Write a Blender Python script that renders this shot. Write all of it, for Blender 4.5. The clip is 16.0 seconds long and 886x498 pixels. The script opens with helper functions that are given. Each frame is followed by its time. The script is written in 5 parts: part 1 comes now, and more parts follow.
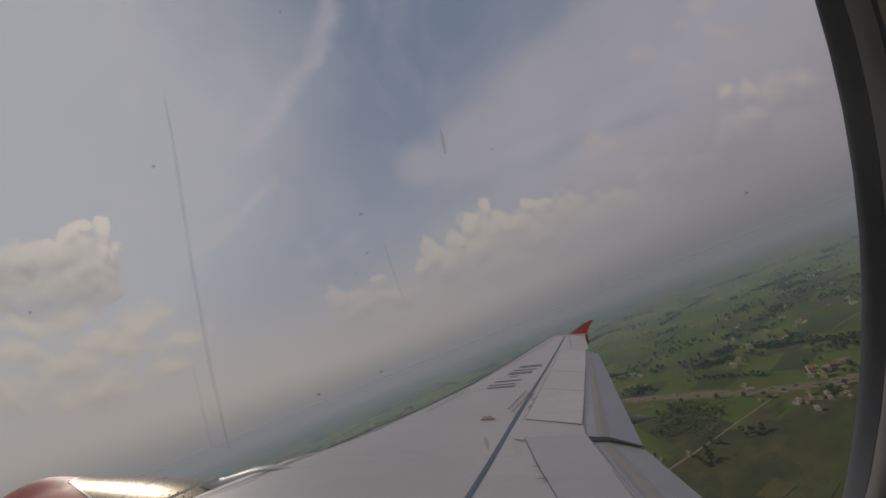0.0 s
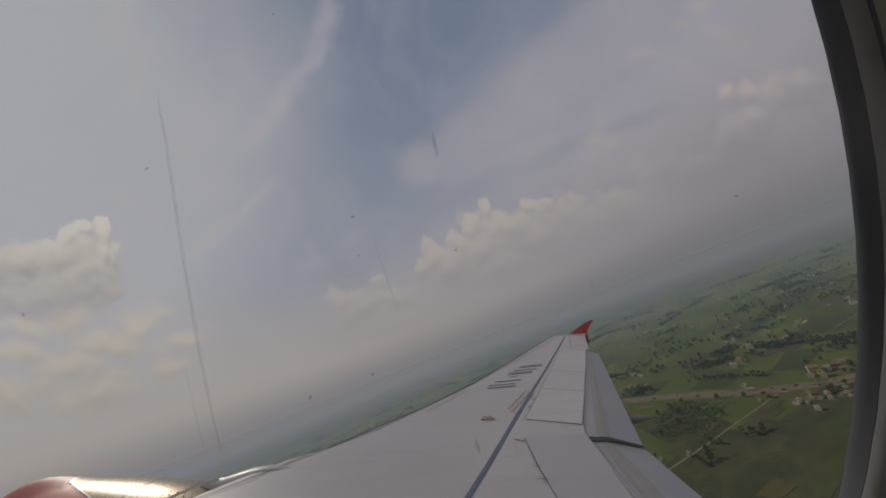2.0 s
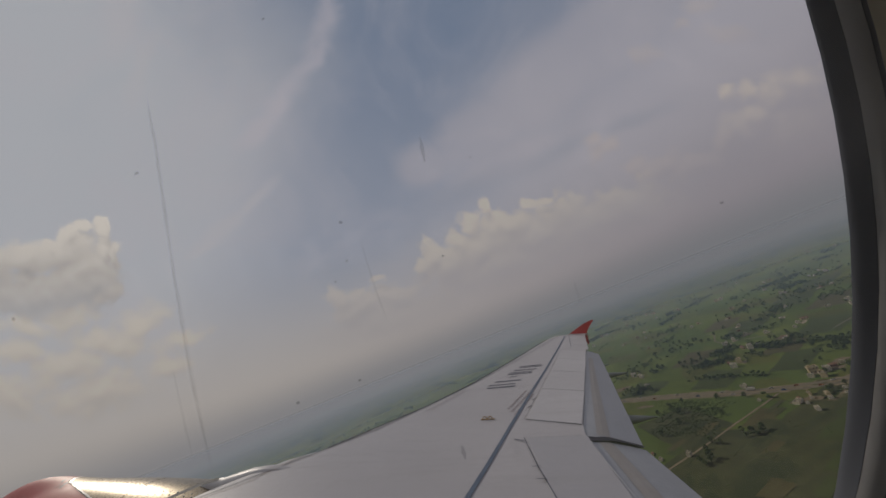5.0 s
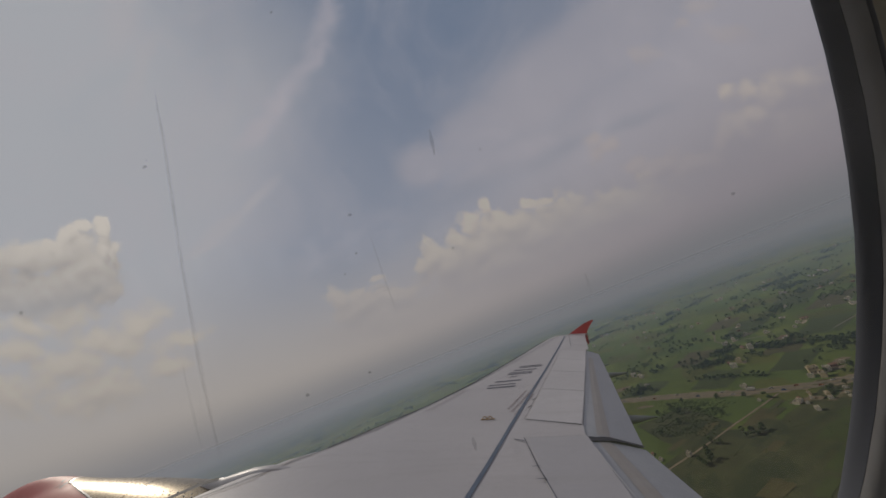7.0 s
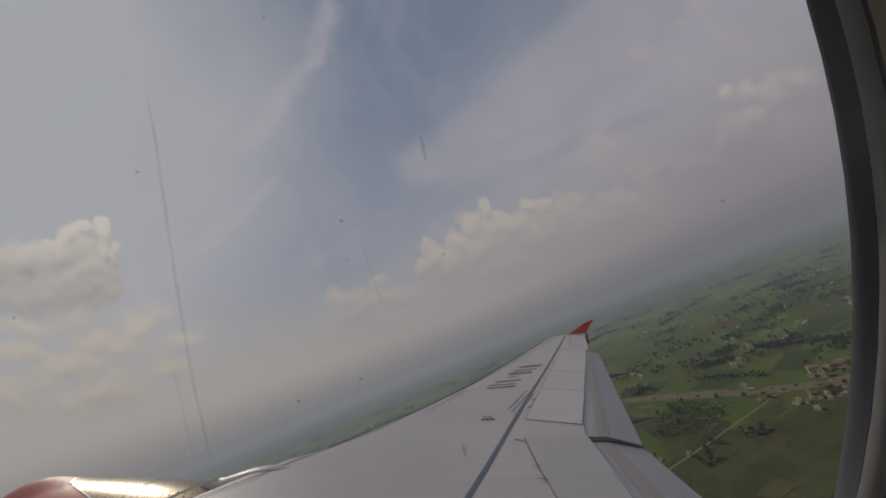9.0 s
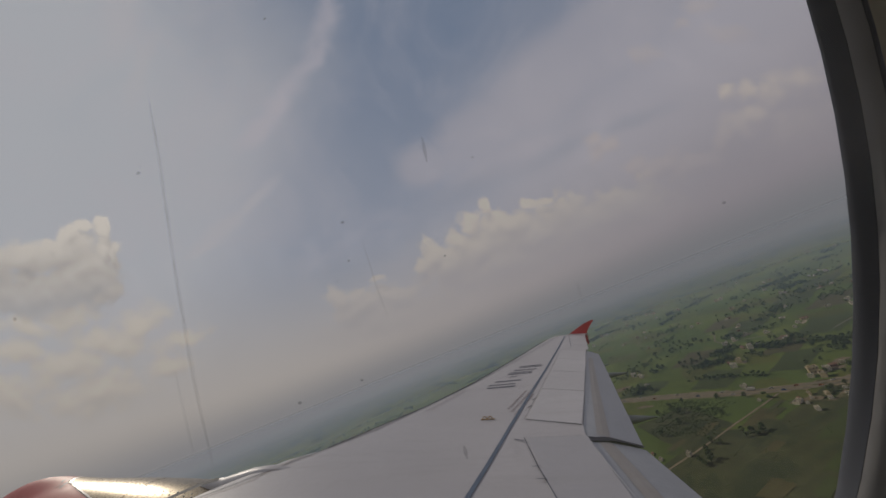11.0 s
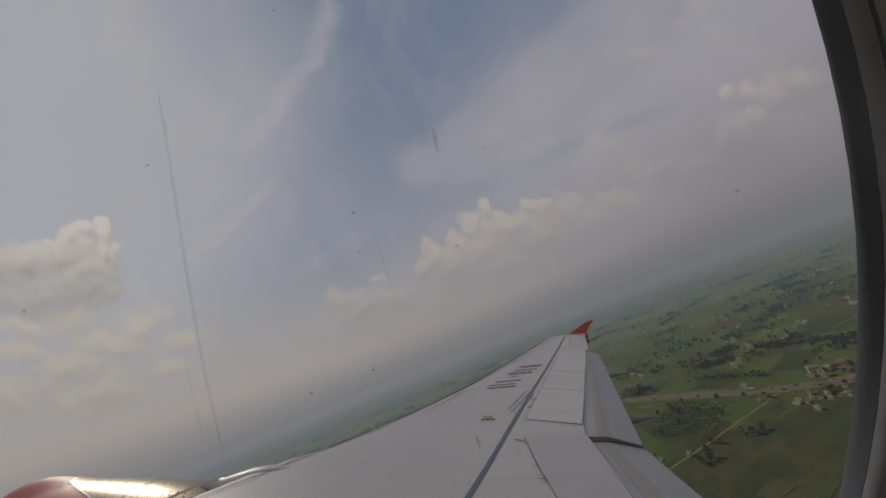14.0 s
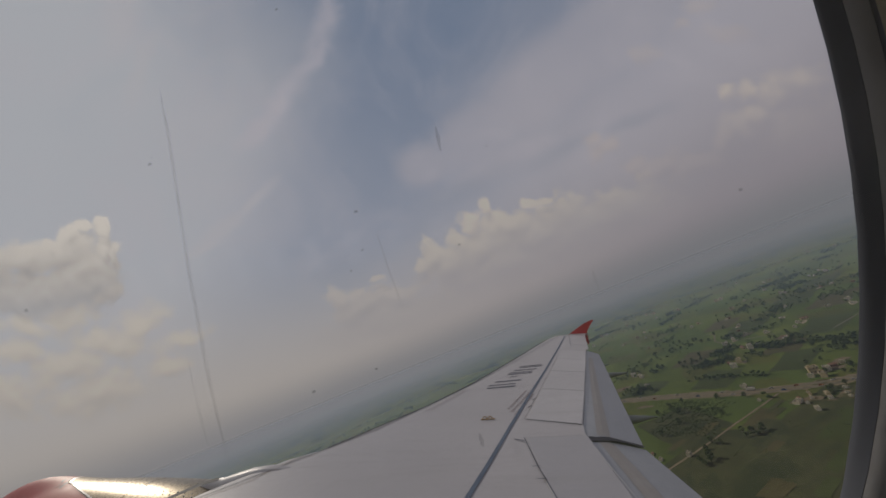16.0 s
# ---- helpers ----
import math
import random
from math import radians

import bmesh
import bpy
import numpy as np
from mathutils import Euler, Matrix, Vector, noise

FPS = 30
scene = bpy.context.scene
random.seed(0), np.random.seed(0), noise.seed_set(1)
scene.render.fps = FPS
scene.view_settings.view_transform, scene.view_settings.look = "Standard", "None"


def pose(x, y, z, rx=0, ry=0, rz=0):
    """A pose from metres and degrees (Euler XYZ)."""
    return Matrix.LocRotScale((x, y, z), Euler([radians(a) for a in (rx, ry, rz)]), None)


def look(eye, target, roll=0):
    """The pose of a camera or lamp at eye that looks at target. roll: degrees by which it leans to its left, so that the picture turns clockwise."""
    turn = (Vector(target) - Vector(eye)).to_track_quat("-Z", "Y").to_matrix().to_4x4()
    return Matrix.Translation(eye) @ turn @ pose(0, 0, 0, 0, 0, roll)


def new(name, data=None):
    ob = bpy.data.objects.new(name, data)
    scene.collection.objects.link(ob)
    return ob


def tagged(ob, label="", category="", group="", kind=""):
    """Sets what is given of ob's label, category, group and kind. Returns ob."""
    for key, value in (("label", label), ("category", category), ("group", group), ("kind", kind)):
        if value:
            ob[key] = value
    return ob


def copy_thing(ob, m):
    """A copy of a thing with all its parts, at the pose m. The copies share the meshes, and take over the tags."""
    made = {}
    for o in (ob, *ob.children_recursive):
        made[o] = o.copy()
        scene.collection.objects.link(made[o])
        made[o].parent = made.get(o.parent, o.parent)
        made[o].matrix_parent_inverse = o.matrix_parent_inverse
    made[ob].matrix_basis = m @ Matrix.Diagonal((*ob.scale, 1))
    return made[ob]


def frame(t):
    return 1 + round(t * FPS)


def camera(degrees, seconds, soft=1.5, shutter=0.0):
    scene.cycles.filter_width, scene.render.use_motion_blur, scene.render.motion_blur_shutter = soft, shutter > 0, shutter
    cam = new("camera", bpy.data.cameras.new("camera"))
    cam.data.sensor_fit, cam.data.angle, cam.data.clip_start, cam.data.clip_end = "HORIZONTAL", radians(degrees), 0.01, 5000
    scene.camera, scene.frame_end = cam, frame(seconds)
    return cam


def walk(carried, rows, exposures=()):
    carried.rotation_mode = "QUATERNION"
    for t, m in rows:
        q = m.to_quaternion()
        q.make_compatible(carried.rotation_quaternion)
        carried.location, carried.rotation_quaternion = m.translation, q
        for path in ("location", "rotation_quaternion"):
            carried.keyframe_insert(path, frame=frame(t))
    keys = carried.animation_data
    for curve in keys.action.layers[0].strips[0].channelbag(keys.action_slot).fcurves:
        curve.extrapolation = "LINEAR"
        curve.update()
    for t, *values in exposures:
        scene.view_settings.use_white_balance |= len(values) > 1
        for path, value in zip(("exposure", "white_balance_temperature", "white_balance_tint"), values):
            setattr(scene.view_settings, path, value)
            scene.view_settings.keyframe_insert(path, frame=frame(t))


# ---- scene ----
# An airliner just after take-off, seen through a cabin window; the wing is above hazy farmland.
# Air frame: x aft, y outboard (starboard), z up, from the wing root's leading edge. World: z up, ground at 0.
HEIGHT = 168.0
EYE = Vector((5.1018, 1.72, 1.5498))                 # the lens in the air frame
TILT = pose(0, 0, 0, -3.6, 15.6, -4.8338)      # nose up, and banked a little towards the wing
AIR = Matrix.Translation(Vector((0, 0, HEIGHT)) - TILT.to_3x3() @ EYE) @ TILT
HELD = pose(0, 0, 0, 108.6204, 4.7393, 11.1716)      # how the lens is held in the air frame
AXES = (TILT @ HELD).to_3x3()
RIGHT, UP, AHEAD = AXES.col[0].copy(), AXES.col[1].copy(), -AXES.col[2].copy()

# ---- camera ----
cam = camera(110.264, 16.0, soft=1.6)
# seconds, sway to the right and up, in millimetres
SWAY = [
    (0.0, -0.50, 0.10), (0.5, -0.20, 0.20), (1.0, -0.30, 0.40), (1.5, -0.15, 0.30), (2.0, 0.10, 0.30),
    (2.5, 0.65, 0.60), (3.0, 1.00, 1.10), (3.5, 1.50, 1.20), (4.0, 1.50, 1.15), (5.2, 0.85, 0.60), (6.5, 0.25, 0.20),
    (7.0, 0.30, 0.15), (7.5, 0.55, 0.35), (8.0, 0.80, 0.50), (8.5, 0.95, 0.40), (9.0, 0.95, 0.60),
    (10.2, 0.95, 0.70), (11.5, 0.80, 0.70), (12.0, 0.60, 0.60), (12.5, 0.00, 0.00), (13.0, 0.20, -0.10),
    (13.5, 0.25, 0.20), (14.0, 0.05, 0.00), (14.5, -0.10, -0.10), (15.0, 0.05, -0.20), (15.5, -0.10, -0.15), (16.0, -0.15, -0.10),
]
PATH = []
for t, a, b in SWAY:
    aside = HELD.to_3x3() @ Vector((a / 1000, b / 1000, 0))
    PATH.append((t, AIR @ Matrix.Translation(EYE + aside) @ HELD))
walk(cam, PATH)

# ---- world, sun, exposure ----
scene.view_settings.exposure = -1.5
SUN_TURN, SUN_HIGH = -45.0, 36.6                     # degrees to the right of the world's y, degrees above the horizon
sun_way = Vector((math.sin(radians(SUN_TURN)) * math.cos(radians(SUN_HIGH)), math.cos(radians(SUN_TURN)) * math.cos(radians(SUN_HIGH)), math.sin(radians(SUN_HIGH))))
sun = new("sun", bpy.data.lights.new("sun", "SUN"))
sun.data.energy, sun.data.angle, sun.data.color = 3.2, radians(1.5), (1.0, 0.9, 0.76)
sun.matrix_world = look(Vector((0, 0, 600)), Vector((0, 0, 600)) - sun_way)

sky = bpy.data.worlds.new("sky")
scene.world = sky
sky.use_nodes = True
ST = sky.node_tree
ST.nodes.clear()


def link(tree, value, socket):
    if hasattr(value, "is_output"):
        tree.links.new(value, socket)
    elif isinstance(value, (tuple, list, Vector)) and len(socket.default_value) == 4:
        socket.default_value = (*value[:3], 1.0)
    else:
        socket.default_value = value


def calc(tree, op, a, b=0.0, c=0.0, clamp=False):
    n = tree.nodes.new("ShaderNodeMath")
    n.operation, n.use_clamp = op, clamp
    for v, s in zip((a, b, c), n.inputs):
        link(tree, v, s)
    return n.outputs[0]


def ramp(tree, x, a, b, lo=0.0, hi=1.0):
    n = tree.nodes.new("ShaderNodeMapRange")
    n.interpolation_type = "SMOOTHSTEP"
    for v, k in ((x, 0), (a, 1), (b, 2), (lo, 3), (hi, 4)):
        link(tree, v, n.inputs[k])
    return n.outputs[0]


def blend(tree, fac, a, b, how="MIX"):
    n = tree.nodes.new("ShaderNodeMix")
    n.data_type, n.blend_type = "RGBA", how
    for v, k in ((fac, 0), (a, 6), (b, 7)):
        link(tree, v, n.inputs[k])
    return n.outputs[2]


def speckle(tree, vector, scale, detail=4.0, rough=0.55, distortion=0.0):
    n = tree.nodes.new("ShaderNodeTexNoise")
    link(tree, vector, n.inputs["Vector"])
    for k, v in (("Scale", scale), ("Detail", detail), ("Roughness", rough), ("Distortion", distortion)):
        n.inputs[k].default_value = v
    return n.outputs["Fac"]


def dot(tree, vector, const):
    n = tree.nodes.new("ShaderNodeVectorMath")
    n.operation = "DOT_PRODUCT"
    tree.links.new(vector, n.inputs[0])
    n.inputs[1].default_value = const
    return n.outputs["Value"]


way = ST.nodes.new("ShaderNodeTexCoord").outputs["Generated"]
ahead = calc(ST, "MAXIMUM", dot(ST, way, AHEAD), 0.12)
cu = calc(ST, "DIVIDE", dot(ST, way, RIGHT), ahead)   # across the sky, on a chart tangent to it
cv = calc(ST, "DIVIDE", dot(ST, way, UP), ahead)
pair = ST.nodes.new("ShaderNodeCombineXYZ")
ST.links.new(cu, pair.inputs[0]), ST.links.new(cv, pair.inputs[1])
chart = pair.outputs[0]
high = dot(ST, way, (0, 0, 1))
wisp = calc(ST, "SUBTRACT", speckle(ST, chart, 3.2, 6.0, 0.62, 0.5), 0.5)


def billows(du, dv):
    """The chart shifted by (du, dv) and ruffled at several scales: across, up, and the knobs of heaped cloud."""
    move = blend(ST, 1.0, chart, (du, dv, 0.0), "ADD")
    churn = ST.nodes.new("ShaderNodeTexNoise")
    for k, v in (("Scale", 9.0), ("Detail", 5.0), ("Roughness", 0.58)):
        churn.inputs[k].default_value = v
    ST.links.new(move, churn.inputs["Vector"])
    split = ST.nodes.new("ShaderNodeSeparateColor")
    ST.links.new(churn.outputs["Color"], split.inputs[0])
    u = calc(ST, "ADD", calc(ST, "ADD", cu, du), calc(ST, "MULTIPLY", calc(ST, "SUBTRACT", split.outputs[0], 0.5), 0.12))
    v = calc(ST, "ADD", calc(ST, "ADD", cv, dv), calc(ST, "MULTIPLY", calc(ST, "SUBTRACT", split.outputs[1], 0.5), 0.12))
    knobs = None
    for scale, share in ((12.0, 0.34), (29.0, 0.20)):
        cells = ST.nodes.new("ShaderNodeTexVoronoi")
        cells.feature = "SMOOTH_F1"
        cells.inputs["Scale"].default_value, cells.inputs["Smoothness"].default_value = scale, 0.25
        ST.links.new(blend(ST, 0.02, move, churn.outputs["Color"], "ADD"), cells.inputs["Vector"])
        one = calc(ST, "MULTIPLY", calc(ST, "SUBTRACT", 0.56, cells.outputs["Distance"]), share)
        knobs = one if knobs is None else calc(ST, "ADD", knobs, one)
    tatter = calc(ST, "MULTIPLY", calc(ST, "SUBTRACT", speckle(ST, move, 13.0, 7.0, 0.64), 0.5), 1.5)
    return u, v, calc(ST, "ADD", knobs, tatter)


PLAIN = (cu, cv, None)
HERE, SUNWARD = billows(0.0, 0.0), billows(-0.016, 0.030)


def blob(place, x, y, rx, ry, turn=0.0):
    """1 in the middle of an oval on the chart, 0 at its rim; turn: degrees anticlockwise."""
    c, s = math.cos(radians(turn)), math.sin(radians(turn))
    du, dv = calc(ST, "SUBTRACT", place[0], x), calc(ST, "SUBTRACT", place[1], y)
    a = calc(ST, "ADD", calc(ST, "MULTIPLY", du, c / rx), calc(ST, "MULTIPLY", dv, s / rx))
    b = calc(ST, "ADD", calc(ST, "MULTIPLY", du, -s / ry), calc(ST, "MULTIPLY", dv, c / ry))
    r = calc(ST, "SQRT", calc(ST, "ADD", calc(ST, "MULTIPLY", a, a), calc(ST, "MULTIPLY", b, b)))
    return calc(ST, "SUBTRACT", 1.0, r)


def heap(blobs, place=PLAIN):
    out = None
    for b in blobs:
        one = blob(place, *b)
        out = one if out is None else calc(ST, "SMOOTH_MAX", out, one, 0.12)
    return out


BRIGHT = 3.2
lin = lambda *c: tuple(BRIGHT * (((v / 255) + 0.055) / 1.055) ** 2.4 for v in c)
nishita = ST.nodes.new("ShaderNodeTexSky")
nishita.sky_type, nishita.sun_disc = "NISHITA", False
nishita.sun_elevation, nishita.sun_rotation = radians(SUN_HIGH), radians(SUN_TURN)
nishita.air_density, nishita.dust_density = 1.2, 3.0
clear = blend(ST, 1.0, nishita.outputs[0], (0.09, 0.09, 0.09), "MULTIPLY")
veil = blend(ST, ramp(ST, cu, -1.4, 0.6), lin(154, 156, 161), lin(138, 137, 145))
deep = blend(ST, 0.85, clear, lin(105, 117, 137))
waver = calc(ST, "MULTIPLY", wisp, 0.8)
band = calc(ST, "ADD", heap([(-0.06, 0.78, 0.42, 0.30, 60), (-0.17, 0.42, 0.45, 0.26, 65), (-0.33, 0.12, 0.42, 0.22, 55), (-0.05, 1.1, 0.6, 0.45, 0)]), waver)
deepness = calc(ST, "MULTIPLY", ramp(ST, band, -1.1, 0.65), ramp(ST, cv, 0.05, 0.75, 0.66, 1.0))
tint = blend(ST, deepness, veil, deep)
# far streaks and the thin sheet
ragged = calc(ST, "SUBTRACT", speckle(ST, chart, 11.0, 6.0, 0.62, 0.4), 0.5)
fray = calc(ST, "ADD", calc(ST, "MULTIPLY", wisp, 1.2), calc(ST, "MULTIPLY", ragged, 1.2))
streak = calc(ST, "ADD", heap([(-0.373, 0.752, 0.128, 0.027, 76), (-0.425, 0.615, 0.114, 0.031, 62), (-0.525, 0.485, 0.106, 0.026, 50), (-0.597, 0.401, 0.082, 0.026, 46)], HERE), fray)
tint = blend(ST, calc(ST, "MULTIPLY", ramp(ST, streak, -1.0, 1.0), 0.44), tint, lin(162, 156, 162))
streak = calc(ST, "ADD", heap([(-0.712, 0.066, 0.095, 0.027, 36), (-0.602, 0.167, 0.095, 0.018, 45), (-1.042, 0.771, 0.165, 0.055, 78), (-0.981, 0.588, 0.128, 0.033, 72), (-0.776, 0.002, 0.073, 0.018, 30)]), fray)
tint = blend(ST, calc(ST, "MULTIPLY", ramp(ST, streak, -0.5, 0.9), 0.28), tint, lin(164, 159, 161))
sheet = calc(ST, "ADD", heap([(-0.062, 0.273, 0.114, 0.088, 15), (0.121, 0.377, 0.238, 0.124, 35), (0.322, 0.533, 0.311, 0.156, 38), (0.542, 0.698, 0.348, 0.174, 40), (0.688, 0.441, 0.403, 0.220, 28), (0.981, 0.643, 0.494, 0.311, 30), (0.212, 0.295, 0.238, 0.066, 22)]), calc(ST, "ADD", calc(ST, "MULTIPLY", wisp, 0.55), calc(ST, "MULTIPLY", ragged, 0.30)))
tint = blend(ST, calc(ST, "MULTIPLY", ramp(ST, sheet, -0.16, 0.55), 0.62), tint, lin(145, 142, 149))
gap = calc(ST, "ADD", heap([(0.121, 0.218, 0.201, 0.037, 22), (0.377, 0.317, 0.183, 0.033, 24), (0.615, 0.414, 0.128, 0.026, 20)]), fray)
tint = blend(ST, calc(ST, "MULTIPLY", ramp(ST, gap, -0.5, 0.9), 0.45), tint, lin(126, 129, 139))
# faint unevenness of the thin high cloud
drift = speckle(ST, chart, 2.4, 7.0, 0.66, 0.8)
tint = blend(ST, ramp(ST, drift, 0.42, 0.72, 0.0, 0.26), tint, lin(160, 155, 160))
tint = blend(ST, ramp(ST, drift, 0.46, 0.25, 0.0, 0.10), tint, lin(122, 126, 138))
# haze towards the horizon
murk = blend(ST, ramp(ST, cu, -0.8, 1.1), lin(150, 144, 139), lin(123, 118, 123))
tint = blend(ST, ramp(ST, high, 0.44, 0.0), tint, murk)


def cumulus(tint, blobs, lit, dull, edge, low, top, base, amount, knob):
    """Heaped cloud, lit on its sunward rims and towards the elevation top, dull below, melting away under base (sines of the elevation)."""
    here = calc(ST, "ADD", heap(blobs, HERE), calc(ST, "MULTIPLY", HERE[2], knob))
    there = calc(ST, "ADD", heap(blobs, SUNWARD), calc(ST, "MULTIPLY", SUNWARD[2], knob))
    relief = calc(ST, "MULTIPLY", calc(ST, "MINIMUM", calc(ST, "SUBTRACT", here, there), 0.45), 0.42)
    light = calc(ST, "ADD", calc(ST, "ADD", ramp(ST, high, low, top, 0.10, 0.66), relief), 0.06, clamp=True)
    cover = calc(ST, "MULTIPLY", calc(ST, "MULTIPLY", ramp(ST, here, 0.0, edge), amount), ramp(ST, high, base[0], base[1]))
    return blend(ST, cover, tint, blend(ST, light, lin(*dull), lin(*lit)))


tint = cumulus(tint, [(0.826, 0.789, 0.077, 0.048, 0), (0.785, 0.725, 0.059, 0.037, 0), (0.652, 0.633, 0.059, 0.046, 0), (0.926, 0.698, 0.114, 0.055, 0)], (152, 146, 147), (138, 133, 138), 0.8, 0.25, 0.50, (0.15, 0.42), 0.55, 0.45)
tint = cumulus(tint, [(0.487, 0.350, 0.044, 0.038, 0), (0.520, 0.320, 0.084, 0.051, 20), (0.707, 0.273, 0.114, 0.051, 15), (0.630, 0.276, 0.077, 0.037, 0), (0.926, 0.346, 0.077, 0.040, 15), (0.807, 0.276, 0.150, 0.055, 15)], (152, 145, 145), (131, 126, 130), 0.8, 0.14, 0.38, (0.04, 0.30), 0.70, 0.8)
tint = cumulus(tint, [(0.923, 0.529, 0.044, 0.040, 0), (0.978, 0.514, 0.077, 0.062, 15), (1.073, 0.514, 0.114, 0.084, 20), (1.174, 0.533, 0.114, 0.077, 0), (1.183, 0.386, 0.238, 0.146, 15), (1.000, 0.414, 0.146, 0.073, 15)], (163, 155, 149), (135, 130, 134), 1.0, 0.14, 0.34, (0.06, 0.28), 0.85, 0.8)
tint = cumulus(tint, [(-0.029, -0.020, 0.066, 0.059, 30), (-0.070, -0.049, 0.037, 0.037, 0), (0.040, 0.024, 0.066, 0.055, 40), (0.092, 0.082, 0.048, 0.055, 40), (0.124, 0.130, 0.026, 0.040, 20), (0.203, 0.084, 0.114, 0.055, 15), (0.313, 0.148, 0.077, 0.027, 15), (0.121, 0.002, 0.192, 0.106, 15), (0.331, 0.057, 0.229, 0.095, 20), (0.029, -0.057, 0.114, 0.073, 0), (0.176, -0.053, 0.302, 0.146, 15), (0.395, 0.029, 0.348, 0.146, 20), (0.560, 0.112, 0.275, 0.110, 20)], (165, 158, 150), (131, 127, 130), 0.50, 0.14, 0.38, (0.04, 0.30), 0.90, 0.8)
tint = cumulus(tint, [(-0.337, -0.156, 0.051, 0.051, 0), (-0.286, -0.141, 0.048, 0.042, 0), (-0.212, -0.106, 0.031, 0.020, 20), (-0.260, -0.174, 0.114, 0.055, 20), (-0.154, -0.148, 0.114, 0.046, 20), (-0.300, -0.203, 0.095, 0.066, 0), (-0.172, -0.236, 0.275, 0.101, 18)], (157, 151, 147), (133, 129, 130), 0.6, 0.12, 0.30, (0.03, 0.25), 0.80, 0.8)
tint = cumulus(tint, [(-1.042, -0.309, 0.132, 0.055, 15), (-1.234, -0.383, 0.220, 0.082, 10), (-1.326, -0.264, 0.174, 0.051, -5), (-1.399, -0.474, 0.220, 0.110, 0), (-0.886, -0.383, 0.110, 0.055, 15), (-0.831, -0.291, 0.128, 0.046, 20), (-1.106, -0.474, 0.293, 0.092, 15), (-1.380, -0.328, 0.128, 0.055, 0), (-0.978, -0.236, 0.110, 0.062, 40), (-1.106, -0.291, 0.146, 0.073, 20), (-1.216, -0.218, 0.128, 0.055, 10)], (178, 169, 157), (142, 137, 133), 0.8, 0.06, 0.42, (-0.02, 0.16), 0.80, 1.0)
tint = cumulus(tint, [(-1.064, -0.130, 0.037, 0.029, 0), (-1.014, -0.200, 0.033, 0.016, 0), (-1.097, -0.157, 0.059, 0.022, 0)], (180, 172, 163), (148, 143, 141), 0.7, 0.30, 0.42, (0.28, 0.36), 0.60, 0.6)
tint = cumulus(tint, [(-1.161, 0.068, 0.037, 0.035, 0), (-1.109, 0.068, 0.033, 0.035, 0), (-1.216, 0.051, 0.048, 0.044, 0), (-1.282, 0.029, 0.031, 0.027, 0), (-1.362, -0.026, 0.114, 0.044, 5), (-1.234, -0.013, 0.132, 0.077, 0), (-1.093, -0.009, 0.037, 0.066, 0), (-1.509, -0.053, 0.165, 0.082, 0), (-1.161, -0.071, 0.132, 0.066, 0), (-1.060, -0.020, 0.029, 0.062, 0), (-1.326, -0.145, 0.311, 0.110, 0), (-1.161, -0.117, 0.165, 0.092, 0)], (187, 180, 171), (141, 137, 135), 0.42, 0.36, 0.52, (0.24, 0.42), 0.94, 0.65)
rim = blend(ST, ramp(ST, cu, -0.9, 1.0), lin(120, 119, 121), lin(107, 108, 112))
tint = blend(ST, ramp(ST, high, 0.10, -0.015), tint, rim)
# land beyond the modelled ground, laid out on the same plane
below = calc(ST, "DIVIDE", HEIGHT, calc(ST, "MAXIMUM", calc(ST, "MULTIPLY", high, -1.0), 0.004))
plan = ST.nodes.new("ShaderNodeVectorMath")
plan.operation = "SCALE"
ST.links.new(way, plan.inputs[0]), ST.links.new(below, plan.inputs["Scale"])
land = blend(ST, ramp(ST, speckle(ST, plan.outputs[0], 0.0053, 5.0, 0.6), 0.40, 0.62), lin(52, 66, 56), lin(36, 50, 45))
tint = blend(ST, ramp(ST, high, -0.034, -0.055), tint, land)
glow = ST.nodes.new("ShaderNodeBackground")
ST.links.new(tint, glow.inputs["Color"])
ST.links.new(glow.outputs[0], ST.nodes.new("ShaderNodeOutputWorld").inputs["Surface"])

# ---- materials ----


